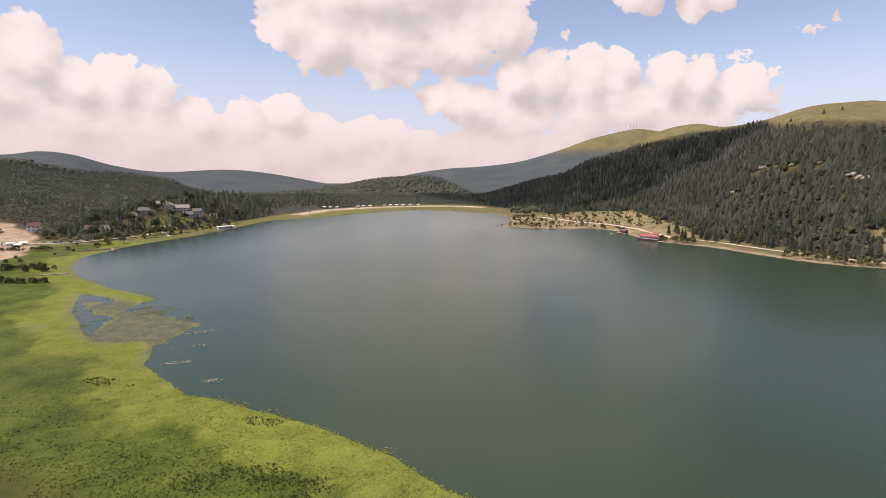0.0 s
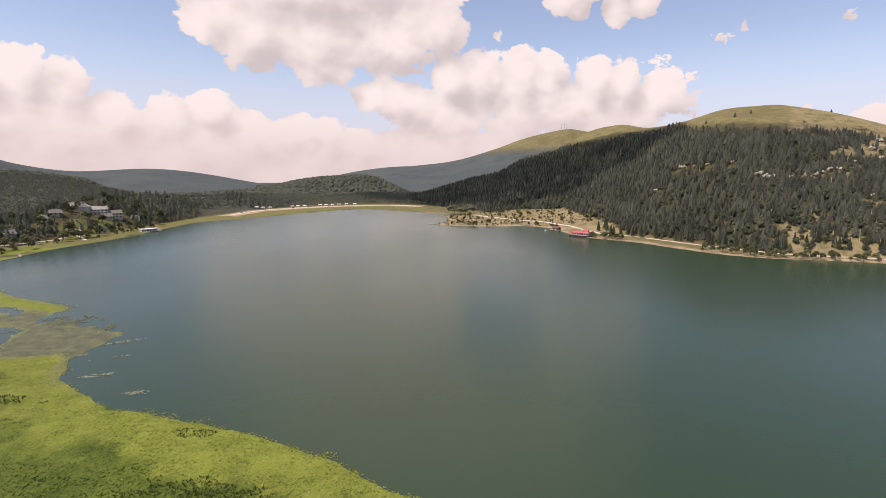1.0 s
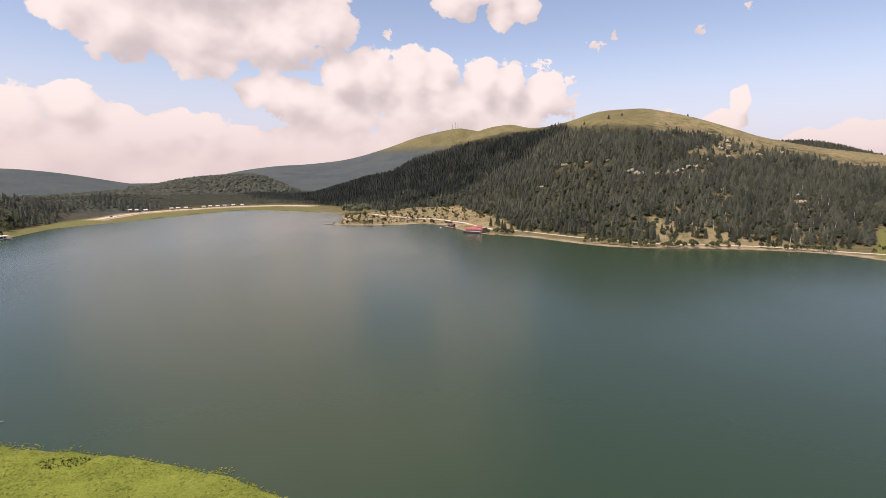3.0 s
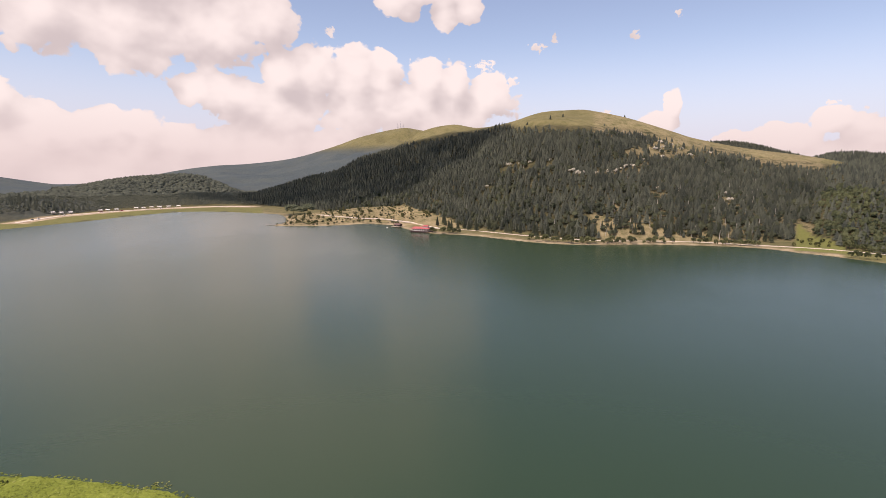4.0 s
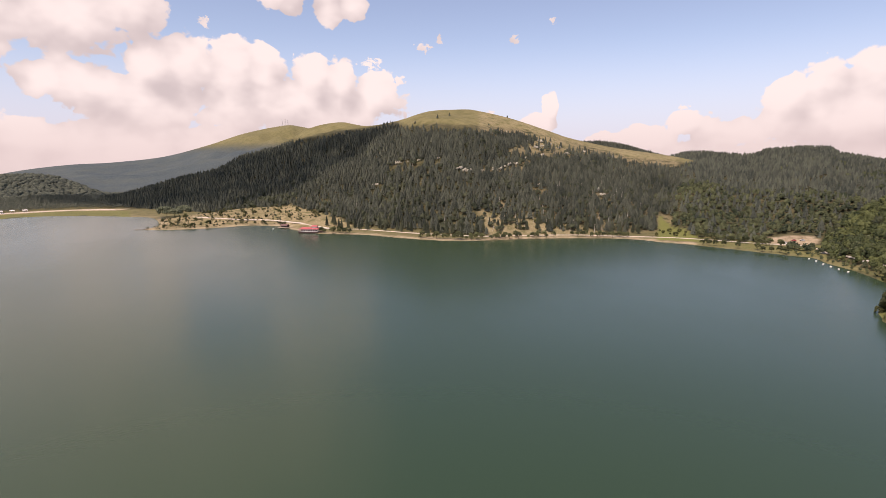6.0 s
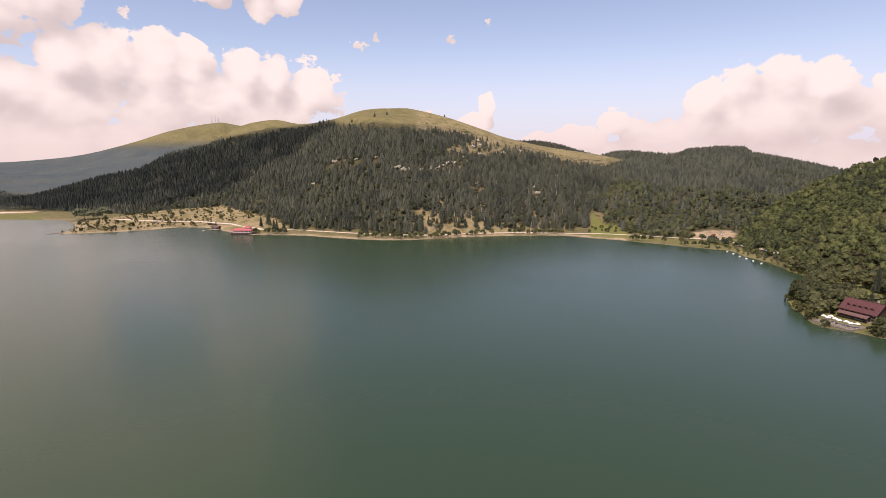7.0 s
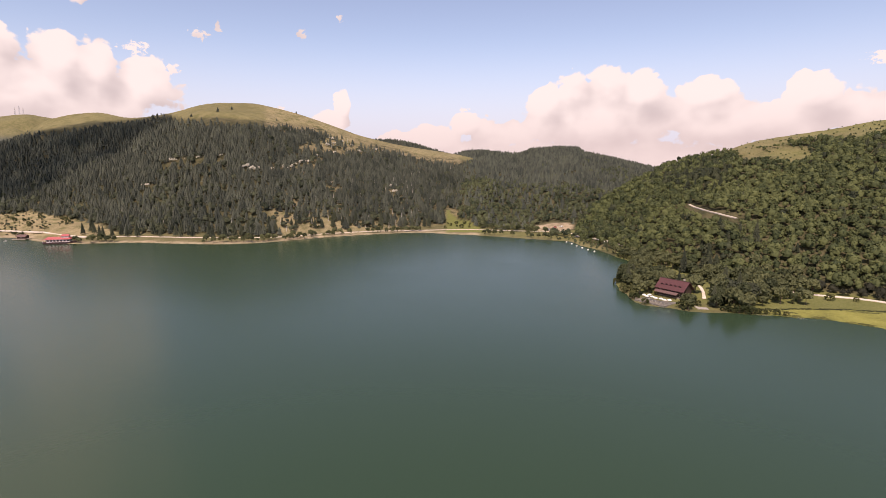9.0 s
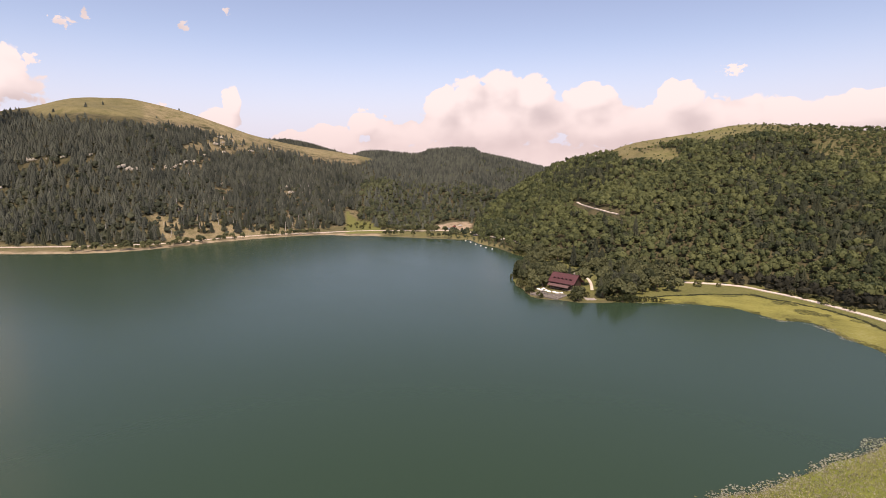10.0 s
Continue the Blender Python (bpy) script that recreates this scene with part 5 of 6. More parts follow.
def make_wing(o, x, y, length, depth, storeys, turn, wall, roof, name="wing", lift=0.0):
    z1 = 3.1 * storeys
    w = part(name, house_body(-length / 2, length / 2, -depth / 2, depth / 2, -3, z1, z1 + 3.0), wall, o)
    w.matrix_local = pose(x, y, lift, 0, 0, turn)
    part("roof", gable(-length / 2 - 0.8, length / 2 + 0.8, -depth / 2 - 1.0, depth / 2 + 1.0, z1 - 0.3, z1 + max(3.3, 0.27 * depth), 0.25, 1.5), roof, w, "weathered grey roof")
    n = int(length / 3.2)
    for s in range(storeys):
        for k in range(n):
            part("window", boxes((-length / 2 + (k + 0.5) * length / n - 0.7, -length / 2 + (k + 0.5) * length / n + 0.7, -depth / 2 - 0.05, -depth / 2 + 0.1, 3.1 * s + 0.9, 3.1 * s + 2.3)), PANE, w)
    for s in range(1, storeys):
        part("balcony", boxes((-length / 2, length / 2, -depth / 2 - 1.2, -depth / 2, 3.1 * s - 0.1, 3.1 * s + 0.5)), WHITE, w)


def make_village():
    hotel = thing("hotel", (-490, 560, ground_at(-490, 560) - 3.0), 41, "cream hotel with long weathered grey roofs among trees", "hotel")
    base = hotel.location.z
    for x, y, l, dpt, st, turn, roof in ((14, 2, 15, 11, 2, 8, GREY_ROOF), (-1, 4, 18, 12, 2, -4, PALE_ROOF), (-15, 3, 12, 10, 2, 82, PALE_ROOF), (6, -9, 11, 8, 1, 8, GREY_ROOF), (-24, 12, 13, 9, 1, 10, PALE_ROOF)):
        q = hotel.matrix_world @ Vector((x, y, 0))
        make_wing(hotel, x, y, l, dpt, st, turn, CREAM, roof, lift=ground_at(q.x, q.y) - base - 0.5)
    for x, y, l, dpt, st, wall, roof, label in (
        (-499, 508, 12, 8, 1, CREAM, GREY_ROOF, "low cream guest house among trees"),
        (-492, 482, 13, 7, 1, CREAM, GREY_ROOF, "low cream house with a grey roof"),
        (-474, 596, 9, 6, 1, WHITE, GREY_ROOF, "little white annexe beside the hotel"),
        (-492, 431, 11, 8, 1, WHITE, PORCH_ROOF, "white house with a rust-coloured roof"),
        (-480, 437, 9, 7, 1, WHITE, GREY_ROOF, "white cottage behind the road"),
        (-455, 520, 9, 5, 1, CREAM, GREY_ROOF, "low kiosk by the winding path"),
        (-553, 420, 12, 8, 2, WHITE, ROOF_RED, "white house above the parking ground"),
        (-580, 395, 16, 9, 1, CREAM, ROOF_RED, "long red-roofed house at the parking ground"),
    ):
        h = thing("house", (x, y, ground_at(x, y)), 42 + (x % 7), label, "house")
        make_wing(h, 0, 0, l, dpt, st, 0, wall, roof, "wall")
    b = thing("boathouse", (-427, 558, 0), 62, "white boathouse on piles at the water", "boathouse")
    part("deck", boxes((-12, 12, -5, 4, 0.4, 0.8)), CONCRETE, b)
    part("wall", boxes((-9, 9, -1, 4, 0.8, 3.2)), WHITE, b)
    part("roof", boxes((-10, 10, -3, 4.6, 3.2, 3.55)), WHITE, b)
    for k in range(6):
        part("pile", tube([(-11 + 4.4 * k, -4.6, -2), (-11 + 4.4 * k, -4.6, 0.4)], 0.15, 0.15, 6), PLANK, b)
        part("opening", boxes((-8.4 + 2.9 * k, -6.4 + 2.9 * k, -1.06, -0.9, 0.9, 2.7)), PANE, b)


make_village()


def make_stall():
    o = thing("stall", (0, 0, 0), 0, "white market stall beside the far road", "stall", "stalls on the far shore")
    for x in (-2.8, 2.8):
        for y in (-1.7, 1.7):
            part("post", boxes((x - 0.07, x + 0.07, y - 0.07, y + 0.07, -0.3, 2.3)), WHITE, o)
    part("counter", boxes((-2.7, 2.7, -1.6, -1.1, -0.2, 1.0)), PLANK, o)
    part("awning", gable(-3.2, 3.2, -2.1, 2.1, 2.2, 3.3, 0.08), CLOTH, o, "white canvas awning")
    return o


def make_car(paint, label):
    o = thing("car", (0, 0, 0), 0, label, "car", "parked cars")
    body = soft_box(-2.1, 2.1, -0.86, 0.86, 0.32, 0.95, 0.12)
    part("body", body, paint, o)
    bm = bmesh.new()
    lo = [bm.verts.new(p) for p in ((-1.75, -0.8, 0.94), (1.05, -0.8, 0.94), (1.05, 0.8, 0.94), (-1.75, 0.8, 0.94))]
    hi = [bm.verts.new(p) for p in ((-1.25, -0.64, 1.45), (0.35, -0.64, 1.45), (0.35, 0.64, 1.45), (-1.25, 0.64, 1.45))]
    for k in range(4):
        bm.faces.new((lo[k], lo[(k + 1) % 4], hi[(k + 1) % 4], hi[k]))
    bm.faces.new(hi)
    part("glasshouse", bm, PANE, o)
    part("roof", boxes((-1.27, 0.37, -0.66, 0.66, 1.43, 1.5)), paint, o)
    for x in (-1.3, 1.3):
        for y in (-0.86, 0.86):
            part("wheel", tube([(x, y - 0.1, 0.32), (x, y + 0.1, 0.32)], 0.32, 0.32, 10), RUBBER, o)
    return o


RUBBER = plain("rubber", (0.03, 0.03, 0.03), 0.85, scale=3)
PAINTS = [(plain("white_car_paint", (0.75, 0.74, 0.72), 0.3, vary=0.05), "white car parked on pale gravel"), (plain("silver_car_paint", (0.45, 0.45, 0.46), 0.3, 0.4, vary=0.05), "silver car parked on pale gravel"),
          (plain("red_car_paint", (0.40, 0.05, 0.05), 0.3, vary=0.1), "red car parked on pale gravel"), (plain("dark_car_paint", (0.05, 0.055, 0.07), 0.3, vary=0.1), "dark car parked on pale gravel")]


def park_cars():
    rng = random.Random(4)
    spots = [(-505 - 9 * (k % 7), 385 - 12 * (k // 7) - 7 * (k % 7) * 0.7, 35 + rng.uniform(-8, 8)) for k in range(35)]
    spots += [(-497 + 4.4 * k, 390 + 3.0 * k, 30) for k in range(6)]
    spots += [(470 + 6 * k, 352 + 4 * (k % 2), 120) for k in range(5)]
    spots += [(451, 303, 120), (439, 281, 118), (430, 263, 118), (425, 254, 118), (419, 243, 115), (457, 311, 120)]
    spots += [(-438, 786, 88), (-438, 800, 88), (-430, 850, 66), (-404, 902, 56), (-384, 928, 50), (-340, 972, 38)]
    firsts = []
    for k, (x, y, turn) in enumerate(spots):
        paint, label = PAINTS[rng.choice((0, 0, 0, 1, 2, 3))]
        m = pose(x, y, ground_at(x, y) + (0.35 if y > 200 and x > 0 else 0.05) + (0.28 if x < -330 and y > 700 else 0), 0, 0, turn)
        known = [f for f in firsts if f[0] == label]
        if known:
            copy_thing(known[0][1], m)
        else:
            o = make_car(paint, label)
            o.matrix_world = m
            firsts.append((label, o))


park_cars()
stall = make_stall()
stall.matrix_world = pose(-452, 862, ground_at(-452, 862) + 0.3, 0, 0, 66)
for sx, sy, st in ((-446, 872, 64), (-438, 883, 60), (-412, 918, 55), (-405, 926, 52), (-396, 936, 50), (-376, 962, 48), (-368, 970, 46), (-358, 979, 44), (-348, 987, 42), (-336, 996, 40), (-322, 1004, 30), (-544, 366, 30), (-552, 352, 24), (-505, 372, 35), (-513, 366, 35), (-521, 360, 35), (-560, 340, 20), (-568, 352, 20), (-530, 350, 35), (-538, 344, 35), (-576, 366, 20), (-498, 362, 30)):
    copy_thing(stall, pose(sx, sy, ground_at(sx, sy) + 0.25, 0, 0, st))


def make_boat():
    o = thing("rowing_boat", (0, 0, 0), 0, "small white rowing boat moored at the bank", "boat", "boats in the bay")
    bm = bmesh.new()
    ring = [(-2.0, 0.55), (-2.0, -0.55), (0.2, -0.8), (1.5, -0.5), (2.3, 0), (1.5, 0.5), (0.2, 0.8)]
    top, low = [bm.verts.new((x, y, 0.5 + 0.05 * x)) for x, y in ring], [bm.verts.new((x * 0.85, y * 0.6, -0.15)) for x, y in ring]
    mid = [bm.verts.new((x * 0.8, y * 0.65, 0.08)) for x, y in ring]
    inn = [bm.verts.new((x * 0.93, y * 0.88, 0.5 + 0.05 * x)) for x, y in ring]
    for a, b in ((low, top), (top, inn), (inn, mid)):
        for k in range(7):
            bm.faces.new((a[k], a[(k + 1) % 7], b[(k + 1) % 7], b[k]))
    bm.faces.new(low)
    bm.faces.new(mid[::-1])
    part("hull", bm, WHITE, o)
    for x in (-1.1, 0.4):
        part("thwart", boxes((x - 0.13, x + 0.13, -0.6, 0.6, 0.33, 0.38)), PLANK, o)
    return o


boat = make_boat()
boat.matrix_world = pose(425, 296, 0.02, 0, 0, 30)
for bx, by, bt in ((419, 286, 35), (411, 275, 28), (406, 266, 40), (401, 257, 33), (397, 248, 25), (30, 655, 60)):
    copy_thing(boat, pose(bx, by, 0.02, 0, 0, bt))


def make_mast(at, height):
    o = thing("radio_mast", at, 20, "tall lattice radio mast on a bare summit", "mast", "masts on the summit")
    for k in range(3):
        a = k * 2.094
        part("leg", tube([(2.2 * math.cos(a), 2.2 * math.sin(a), -1), (0.5 * math.cos(a), 0.5 * math.sin(a), height)], 0.35, 0.22, 5), STEEL, o)
    for j in range(6):
        z, r = height * (j + 0.5) / 6, 2.2 - 1.7 * (j + 0.5) / 6
        for k in range(3):
            a, b = k * 2.094, (k + 1) * 2.094
            part("brace", tube([(r * math.cos(a), r * math.sin(a), z), (r * math.cos(b), r * math.sin(b), z + height / 9)], 0.12, 0.12, 4), STEEL, o)
    part("drum", tube([(0, 0, height * 0.8), (0, 0, height * 0.86)], 1.6, 1.6, 10), WHITE, o)


for mx, my, mh in ((208, 2690, 22), (196, 2692, 30), (182, 2690, 26)):
    make_mast((mx, my, ground_at(mx, my)), mh)


# ---- single trees and shrubs ----
def make_leafy_tree(rng, height, mat, label, name="tree", clumps=46, leaves=120, wide=0.40, group="trees along the shore"):
    o = thing(name, (0, 0, 0), 0, label, "tree", group)
    lean = rng.normal(0, 0.03, 2) * height
    trunk = tube([(0, 0, -0.6), (lean[0] * 0.4, lean[1] * 0.4, height * 0.22), (lean[0], lean[1], height * 0.55)], 0.026 * height, 0.012 * height, 8)
    limbs = [trunk]
    for k in range(5):
        a, z = k * 1.257 + rng.uniform(-0.4, 0.4), height * rng.uniform(0.26, 0.45)
        r = height * wide * rng.uniform(0.5, 0.75)
        limbs.append(tube([(lean[0] * 0.7, lean[1] * 0.7, z), (0.5 * r * math.cos(a), 0.5 * r * math.sin(a), z + 0.12 * height), (r * math.cos(a), r * math.sin(a), z + 0.26 * height)], 0.010 * height, 0.003 * height, 5))
    part("trunk", joined(*limbs), BARK, o, "grey-brown trunk and limbs")
    v, t = leafy_shape(rng, clumps, leaves, wide)
    v = v * height
    v[:, :2] += rng.normal(0, 0.012, (len(v), 2)) * height
    part("crown", from_arrays(v, t), mat, o)
    return o


def make_fir_tree(rng, height, label):
    o = thing("fir_tree", (0, 0, 0), 0, label, "tree", "firs along the shore")
    part("trunk", tube([(0, 0, -0.6), (0, 0, height * 0.9)], 0.018 * height, 0.004 * height, 7), BARK, o, "dark trunk")
    v, t = fir_shape(rng, 9, 8)
    part("crown", from_arrays(v * (height * 1.15, height * 1.15, height), t), OWN_FIR, o)
    return o


def make_shrub(rng, size, label):
    o = thing("shrub", (0, 0, 0), 0, label, "shrub", "shrubs on the open ground")
    part("stems", joined(*[tube([(0, 0, -0.3), (0.25 * size * math.cos(a), 0.25 * size * math.sin(a), 0.5 * size)], 0.03 * size, 0.01 * size, 4) for a in (0.3, 2.4, 4.4)]), BARK, o, "thin bare stems")
    v, t = leafy_shape(rng, 18, 50, 0.5, 0.02)
    v = (v - (0, 0, 0.24)) * (1.1, 1.1, 1.15)
    part("crown", from_arrays(v * size, t), SHRUB, o)
    return o


def plant(firsts, spots, rng, low, high):
    """Sets copies of the first ones at the spots, each turned and sized; the first ones take the first spots."""
    for k, (x, y, z) in enumerate(spots):
        s = rng.uniform(low, high)
        m = pose(x, y, z, 0, 0, rng.uniform(0, 360)) @ Matrix.Diagonal((s, s, s * rng.uniform(0.9, 1.15), 1))
        if k < len(firsts):
            firsts[k].matrix_world = m
        else:
            ob = firsts[k % len(firsts)]
            made = copy_thing(ob, Matrix())
            made.matrix_world = m


def choose(x0, x1, y0, y1, count, rng, rule, apart=3.0):
    """Well-spaced spots in a stretch of the plan that keep the rule."""
    n = count * 60
    x, y = rng.uniform(x0, x1, n), rng.uniform(y0, y1, n)
    z, d, az, r, kind = land(x, y)
    good = rule(x, y, z, d, az, r, np.array(KINDS)[kind])
    kept = []
    for k in np.nonzero(good)[0]:
        if all((x[k] - a) ** 2 + (y[k] - b) ** 2 > apart**2 for a, b, _ in kept):
            kept.append((float(x[k]), float(y[k]), float(z[k])))
            if len(kept) == count:
                break
    return kept


def off_lodge(x, y):
    """Clear of the lodge, its terrace and its paths."""
    c, s = math.cos(radians(-97)), math.sin(radians(-97))
    u, v = (x - 293.5) * c + (y - 130.5) * s, -(x - 293.5) * s + (y - 130.5) * c
    path = np.minimum.reduce([np.hypot(x - a, y - b) - (3.0 if a > 320 else 0.0) for a, b in ((343, 161), (336, 153), (329, 145), (322, 136), (334, 157), (327, 149), (320, 141), (352, 165), (345, 157), (338, 149), (331, 140), (325, 132), (312, 124), (304, 120), (297, 117), (287, 115), (281, 110))])
    return ~((np.abs(u) < 12.0) & (v > -26) & (v < 7)) & (path > 5.6)


def make_shore_trees():
    rng = np.random.default_rng(12)
    labels = ["round-headed green tree on the wooded point", "dark green spreading tree on the wooded point", "olive-green bushy tree on the wooded point"]
    firsts = [make_leafy_tree(rng, h, OWN_LEAF, l, group="trees round the lodge") for h, l in zip((8.5, 9.5, 7.0), labels)]
    spots = choose(262, 400, 92, 235, 130, rng, lambda x, y, z, d, az, r, k: (d > 3) & off_lodge(x, y) & (k == "flat") & (az > -74) & (az < -58), 4.3)
    spots += choose(296, 368, 72, 118, 46, rng, lambda x, y, z, d, az, r, k: (az > -77.3) & (d > 6) & off_lodge(x, y) & (x > np.interp(y, [61, 76, 87, 100], [334, 320, 306, 290]) + 9) & (np.hypot(x - 352, y - 100) > 4), 4.0)
    plant(firsts, spots, rng, 0.75, 1.2)
    firs = [make_fir_tree(rng, h, l) for h, l in ((14, "tall dark fir beside the water"), (12, "slim young fir beside the water"))]
    spots = choose(255, 400, 100, 225, 16, rng, lambda x, y, z, d, az, r, k: (d > 6) & off_lodge(x, y) & (az > -73), 8)
    spots += choose(80, 470, 300, 640, 60, rng, lambda x, y, z, d, az, r, k: (d > 28) & (d < 46) & (az < -6) & (az > -41), 6)
    plant(firs, spots, rng, 0.7, 1.15)
    bank = [make_leafy_tree(rng, h, OWN_LEAF, l, clumps=30, leaves=80, group="trees along the lake road") for h, l in ((7, "rounded tree beside the lake road"), (5.5, "small bushy tree beside the lake road"))]
    bay = curve_through([(478, 342), (472, 323), (454, 302), (436, 272), (424, 249), (412, 226), (396, 205)], False, 8)
    near_bay = np.array(choose(370, 500, 180, 400, 150, rng, lambda x, y, z, d, az, r, k: (d > 1.2) & (d < 40) & (az < -53.5) & (az > -62.5) & (np.min(np.hypot(x[:, None] - bay[:, 0], y[:, None] - bay[:, 1]), 1) > 3.4), 3.4))
    make_wood("bay_bank_trees", LEAFY, near_bay, RNG.uniform(3.5, 7.5, len(near_bay)) * np.where(to_shore(near_bay[:, 0], near_bay[:, 1]) < 17, 0.42, 1.0), RNG.uniform(0.9, 1.3, len(near_bay)), DULL_LEAF, "bushy trees between the bay road and the water", True)
    spots = choose(380, 500, 300, 420, 34, rng, lambda x, y, z, d, az, r, k: (((d > 1.5) & (d < 9)) | ((d > 30) & (d < 46))) & (az < -46) & (az > -53.5), 5)
    spots += choose(60, 400, 420, 680, 90, rng, lambda x, y, z, d, az, r, k: (d > 0.8) & (d < 11) & (az < -7) & (az > -40) & (fbm(x, y, 40, 3, 83) > np.where(az > -24, -0.3, 0.02)), 4)
    plant(bank, spots, rng, 0.7, 1.2)
    scrub = [make_shrub(rng, s, l) for s, l in ((4.6, "dark round shrub on dry grass"), (3.2, "low olive shrub on dry grass"), (3.8, "thorny grey-green shrub on dry grass"))]
    spots = choose(-112, 90, 680, 860, 105, rng, lambda x, y, z, d, az, r, k: ((k == "head") | ((k == "flat") & (az < 9.6) & (az > -6))) & (d > 3) & (r < 835), 2.9)
    more = np.array(choose(-112, 90, 680, 860, 420, rng, lambda x, y, z, d, az, r, k: ((k == "head") | ((k == "flat") & (az < 9.6) & (az > -6))) & (d > 3) & (r < 835), 2.6))
    make_wood("headland_scrub", LEAFY, more, RNG.uniform(1.2, 3.0, len(more)), RNG.uniform(1.0, 1.6, len(more)), DARK_LEAF, "low dark scrub over the dry headland")
    spots += choose(250, 400, 470, 560, 26, rng, lambda x, y, z, d, az, r, k: (d > 28) & (r < 612) & (az < -26) & (az > -37), 4)
    spots += choose(395, 480, 400, 500, 9, rng, lambda x, y, z, d, az, r, k: (az < -42) & (az > -45) & (r > 592) & (r < 640), 7)
    spots += [(x, y, ground_at(x, y)) for x, y in ((350, 12), (344, 5), (340, 1), (352, 18), (346, 9), (337, -2), (356, 25), (350, 72), (356, 62), (344, 82))]
    spots += [(-408 + 2.3 * k + rng.normal(0, 3), 290 + rng.normal(0, 4), 0.6) for k in range(18)] + [(-362 + 2.0 * k + rng.normal(0, 1), 251 + 0.6 * k + rng.normal(0, 1.2), 0.5) for k in range(14)]
    spots += choose(-500, -380, 250, 400, 34, rng, lambda x, y, z, d, az, r, k: (d > 14) & (np.hypot(x + 530, (y - 352) * 1.8) > 85) & (r > 455), 5)
    spots += choose(255, 400, 95, 225, 64, rng, lambda x, y, z, d, az, r, k: (d > 0.6) & (d < 7) & off_lodge(x, y) & (az > -73), 3.2)
    spots += choose(285, 330, 78, 112, 26, rng, lambda x, y, z, d, az, r, k: (d > 0.8) & (d < 5) & (az > -76.5), 2.6)
    spots += choose(-470, -430, 440, 600, 16, rng, lambda x, y, z, d, az, r, k: (d > 4) & (d < 30), 5)
    spots += [(-508 + 3.4 * k + rng.normal(0, 1.5), 340 + 1.9 * k + rng.normal(0, 1.5), 0.9) for k in range(14)]
    spots += [(x, y, ground_at(x, y) - 0.1) for x, y in ((277, 147), (275, 144), (280, 149), (281, 118), (284, 115), (289, 111), (293, 107), (297, 103))]
    plant(scrub, spots, rng, 0.6, 1.35)
    garden = [make_leafy_tree(rng, h, OWN_LEAF, l, clumps=24, leaves=60, group="trees about the hotel") for h, l in ((9, "dull green tree in the hotel grounds"), (7, "small tree in the hotel grounds"))]
    spots = choose(-530, -436, 400, 650, 95, rng, lambda x, y, z, d, az, r, k: (d > 16) & (((x + 490) / 21) ** 2 + ((y - 562) / 30) ** 2 > 1) & (np.hypot(x + 499, y - 508) > 10), 5)
    plant(garden, spots, rng, 0.7, 1.3)
    big = make_leafy_tree(rng, 12, OWN_FIR, "broad dark conifer beside the lodge", clumps=70, leaves=220, wide=0.36, group="conifers beside the lodge")
    plant([big], [(x, y, ground_at(x, y)) for x, y in ((301, 105), (308, 104), (304, 97), (314, 112))], rng, 0.75, 1.05)
    willow = make_leafy_tree(rng, 14, WILLOW, "pale grey-green willow behind the headland", "willow_tree", 70, 200, 0.75, "willows")
    plant([willow], [(x, y, ground_at(x, y)) for x, y in ((-94, 836), (-84, 846), (-105, 845))], rng, 0.9, 1.2)


make_shore_trees()


# ---- crags on the wooded slope ----
LIMESTONE = plain("pale_limestone", (0.42, 0.39, 0.31), 0.95, scale=0.25, vary=0.3, relief=0.6)


def make_crag(rng, at, size):
    o = thing("crag", at, 0, "pale jagged limestone crag among the firs", "rock", "crags on the hillside")
    for k in range(rng.integers(4, 8)):
        bm = bmesh.new()
        made = bmesh.ops.create_icosphere(bm, subdivisions=1, radius=1.0)["verts"]
        c = Vector((rng.normal(0, 0.7) * size, rng.normal(0, 0.4) * size, rng.uniform(-0.1, 0.35) * size))
        sx, sy, sz = size * rng.uniform(0.25, 0.6), size * rng.uniform(0.2, 0.4), size * rng.uniform(0.15, 0.45)
        for v in made:
            j = rng.uniform(0.55, 1.3)
            v.co = Vector((v.co.x * sx * j, v.co.y * sy * j, v.co.z * sz * 1.3 * j)) + c
        part("rock", bm, LIMESTONE, o)


crag_rng = np.random.default_rng(3)
for cx, cy in CRAGS:
    make_crag(crag_rng, (cx + crag_rng.normal(0, 2), cy + crag_rng.normal(0, 2), ground_at(cx, cy) + 2.5), crag_rng.uniform(2.4, 5.0))


# ---- water plants ----
def plants_material(name, dark, light, scale=0.12):
    m, n, s = material(name)
    p = ground_place(n)
    isle = n.add("ShaderNodeNewGeometry").outputs["Random Per Island"]
    tint = n.math("ADD", n.math("MULTIPLY", isle, 0.5), n.math("MULTIPLY", n.noise(p, scale, 4, 0.6), 0.55))
    leaf_shader(n, s, n.ramp(tint, [(0.25, dark), (0.85, light)]))
    return m


PADS = plants_material("lily_pads", (0.13, 0.155, 0.035), (0.33, 0.35, 0.13))
DULL_PADS = plants_material("dull_lily_pads", (0.13, 0.155, 0.095), (0.25, 0.275, 0.17))
PALE_PADS = plants_material("bleached_pads", (0.20, 0.21, 0.15), (0.48, 0.47, 0.36), 0.4)


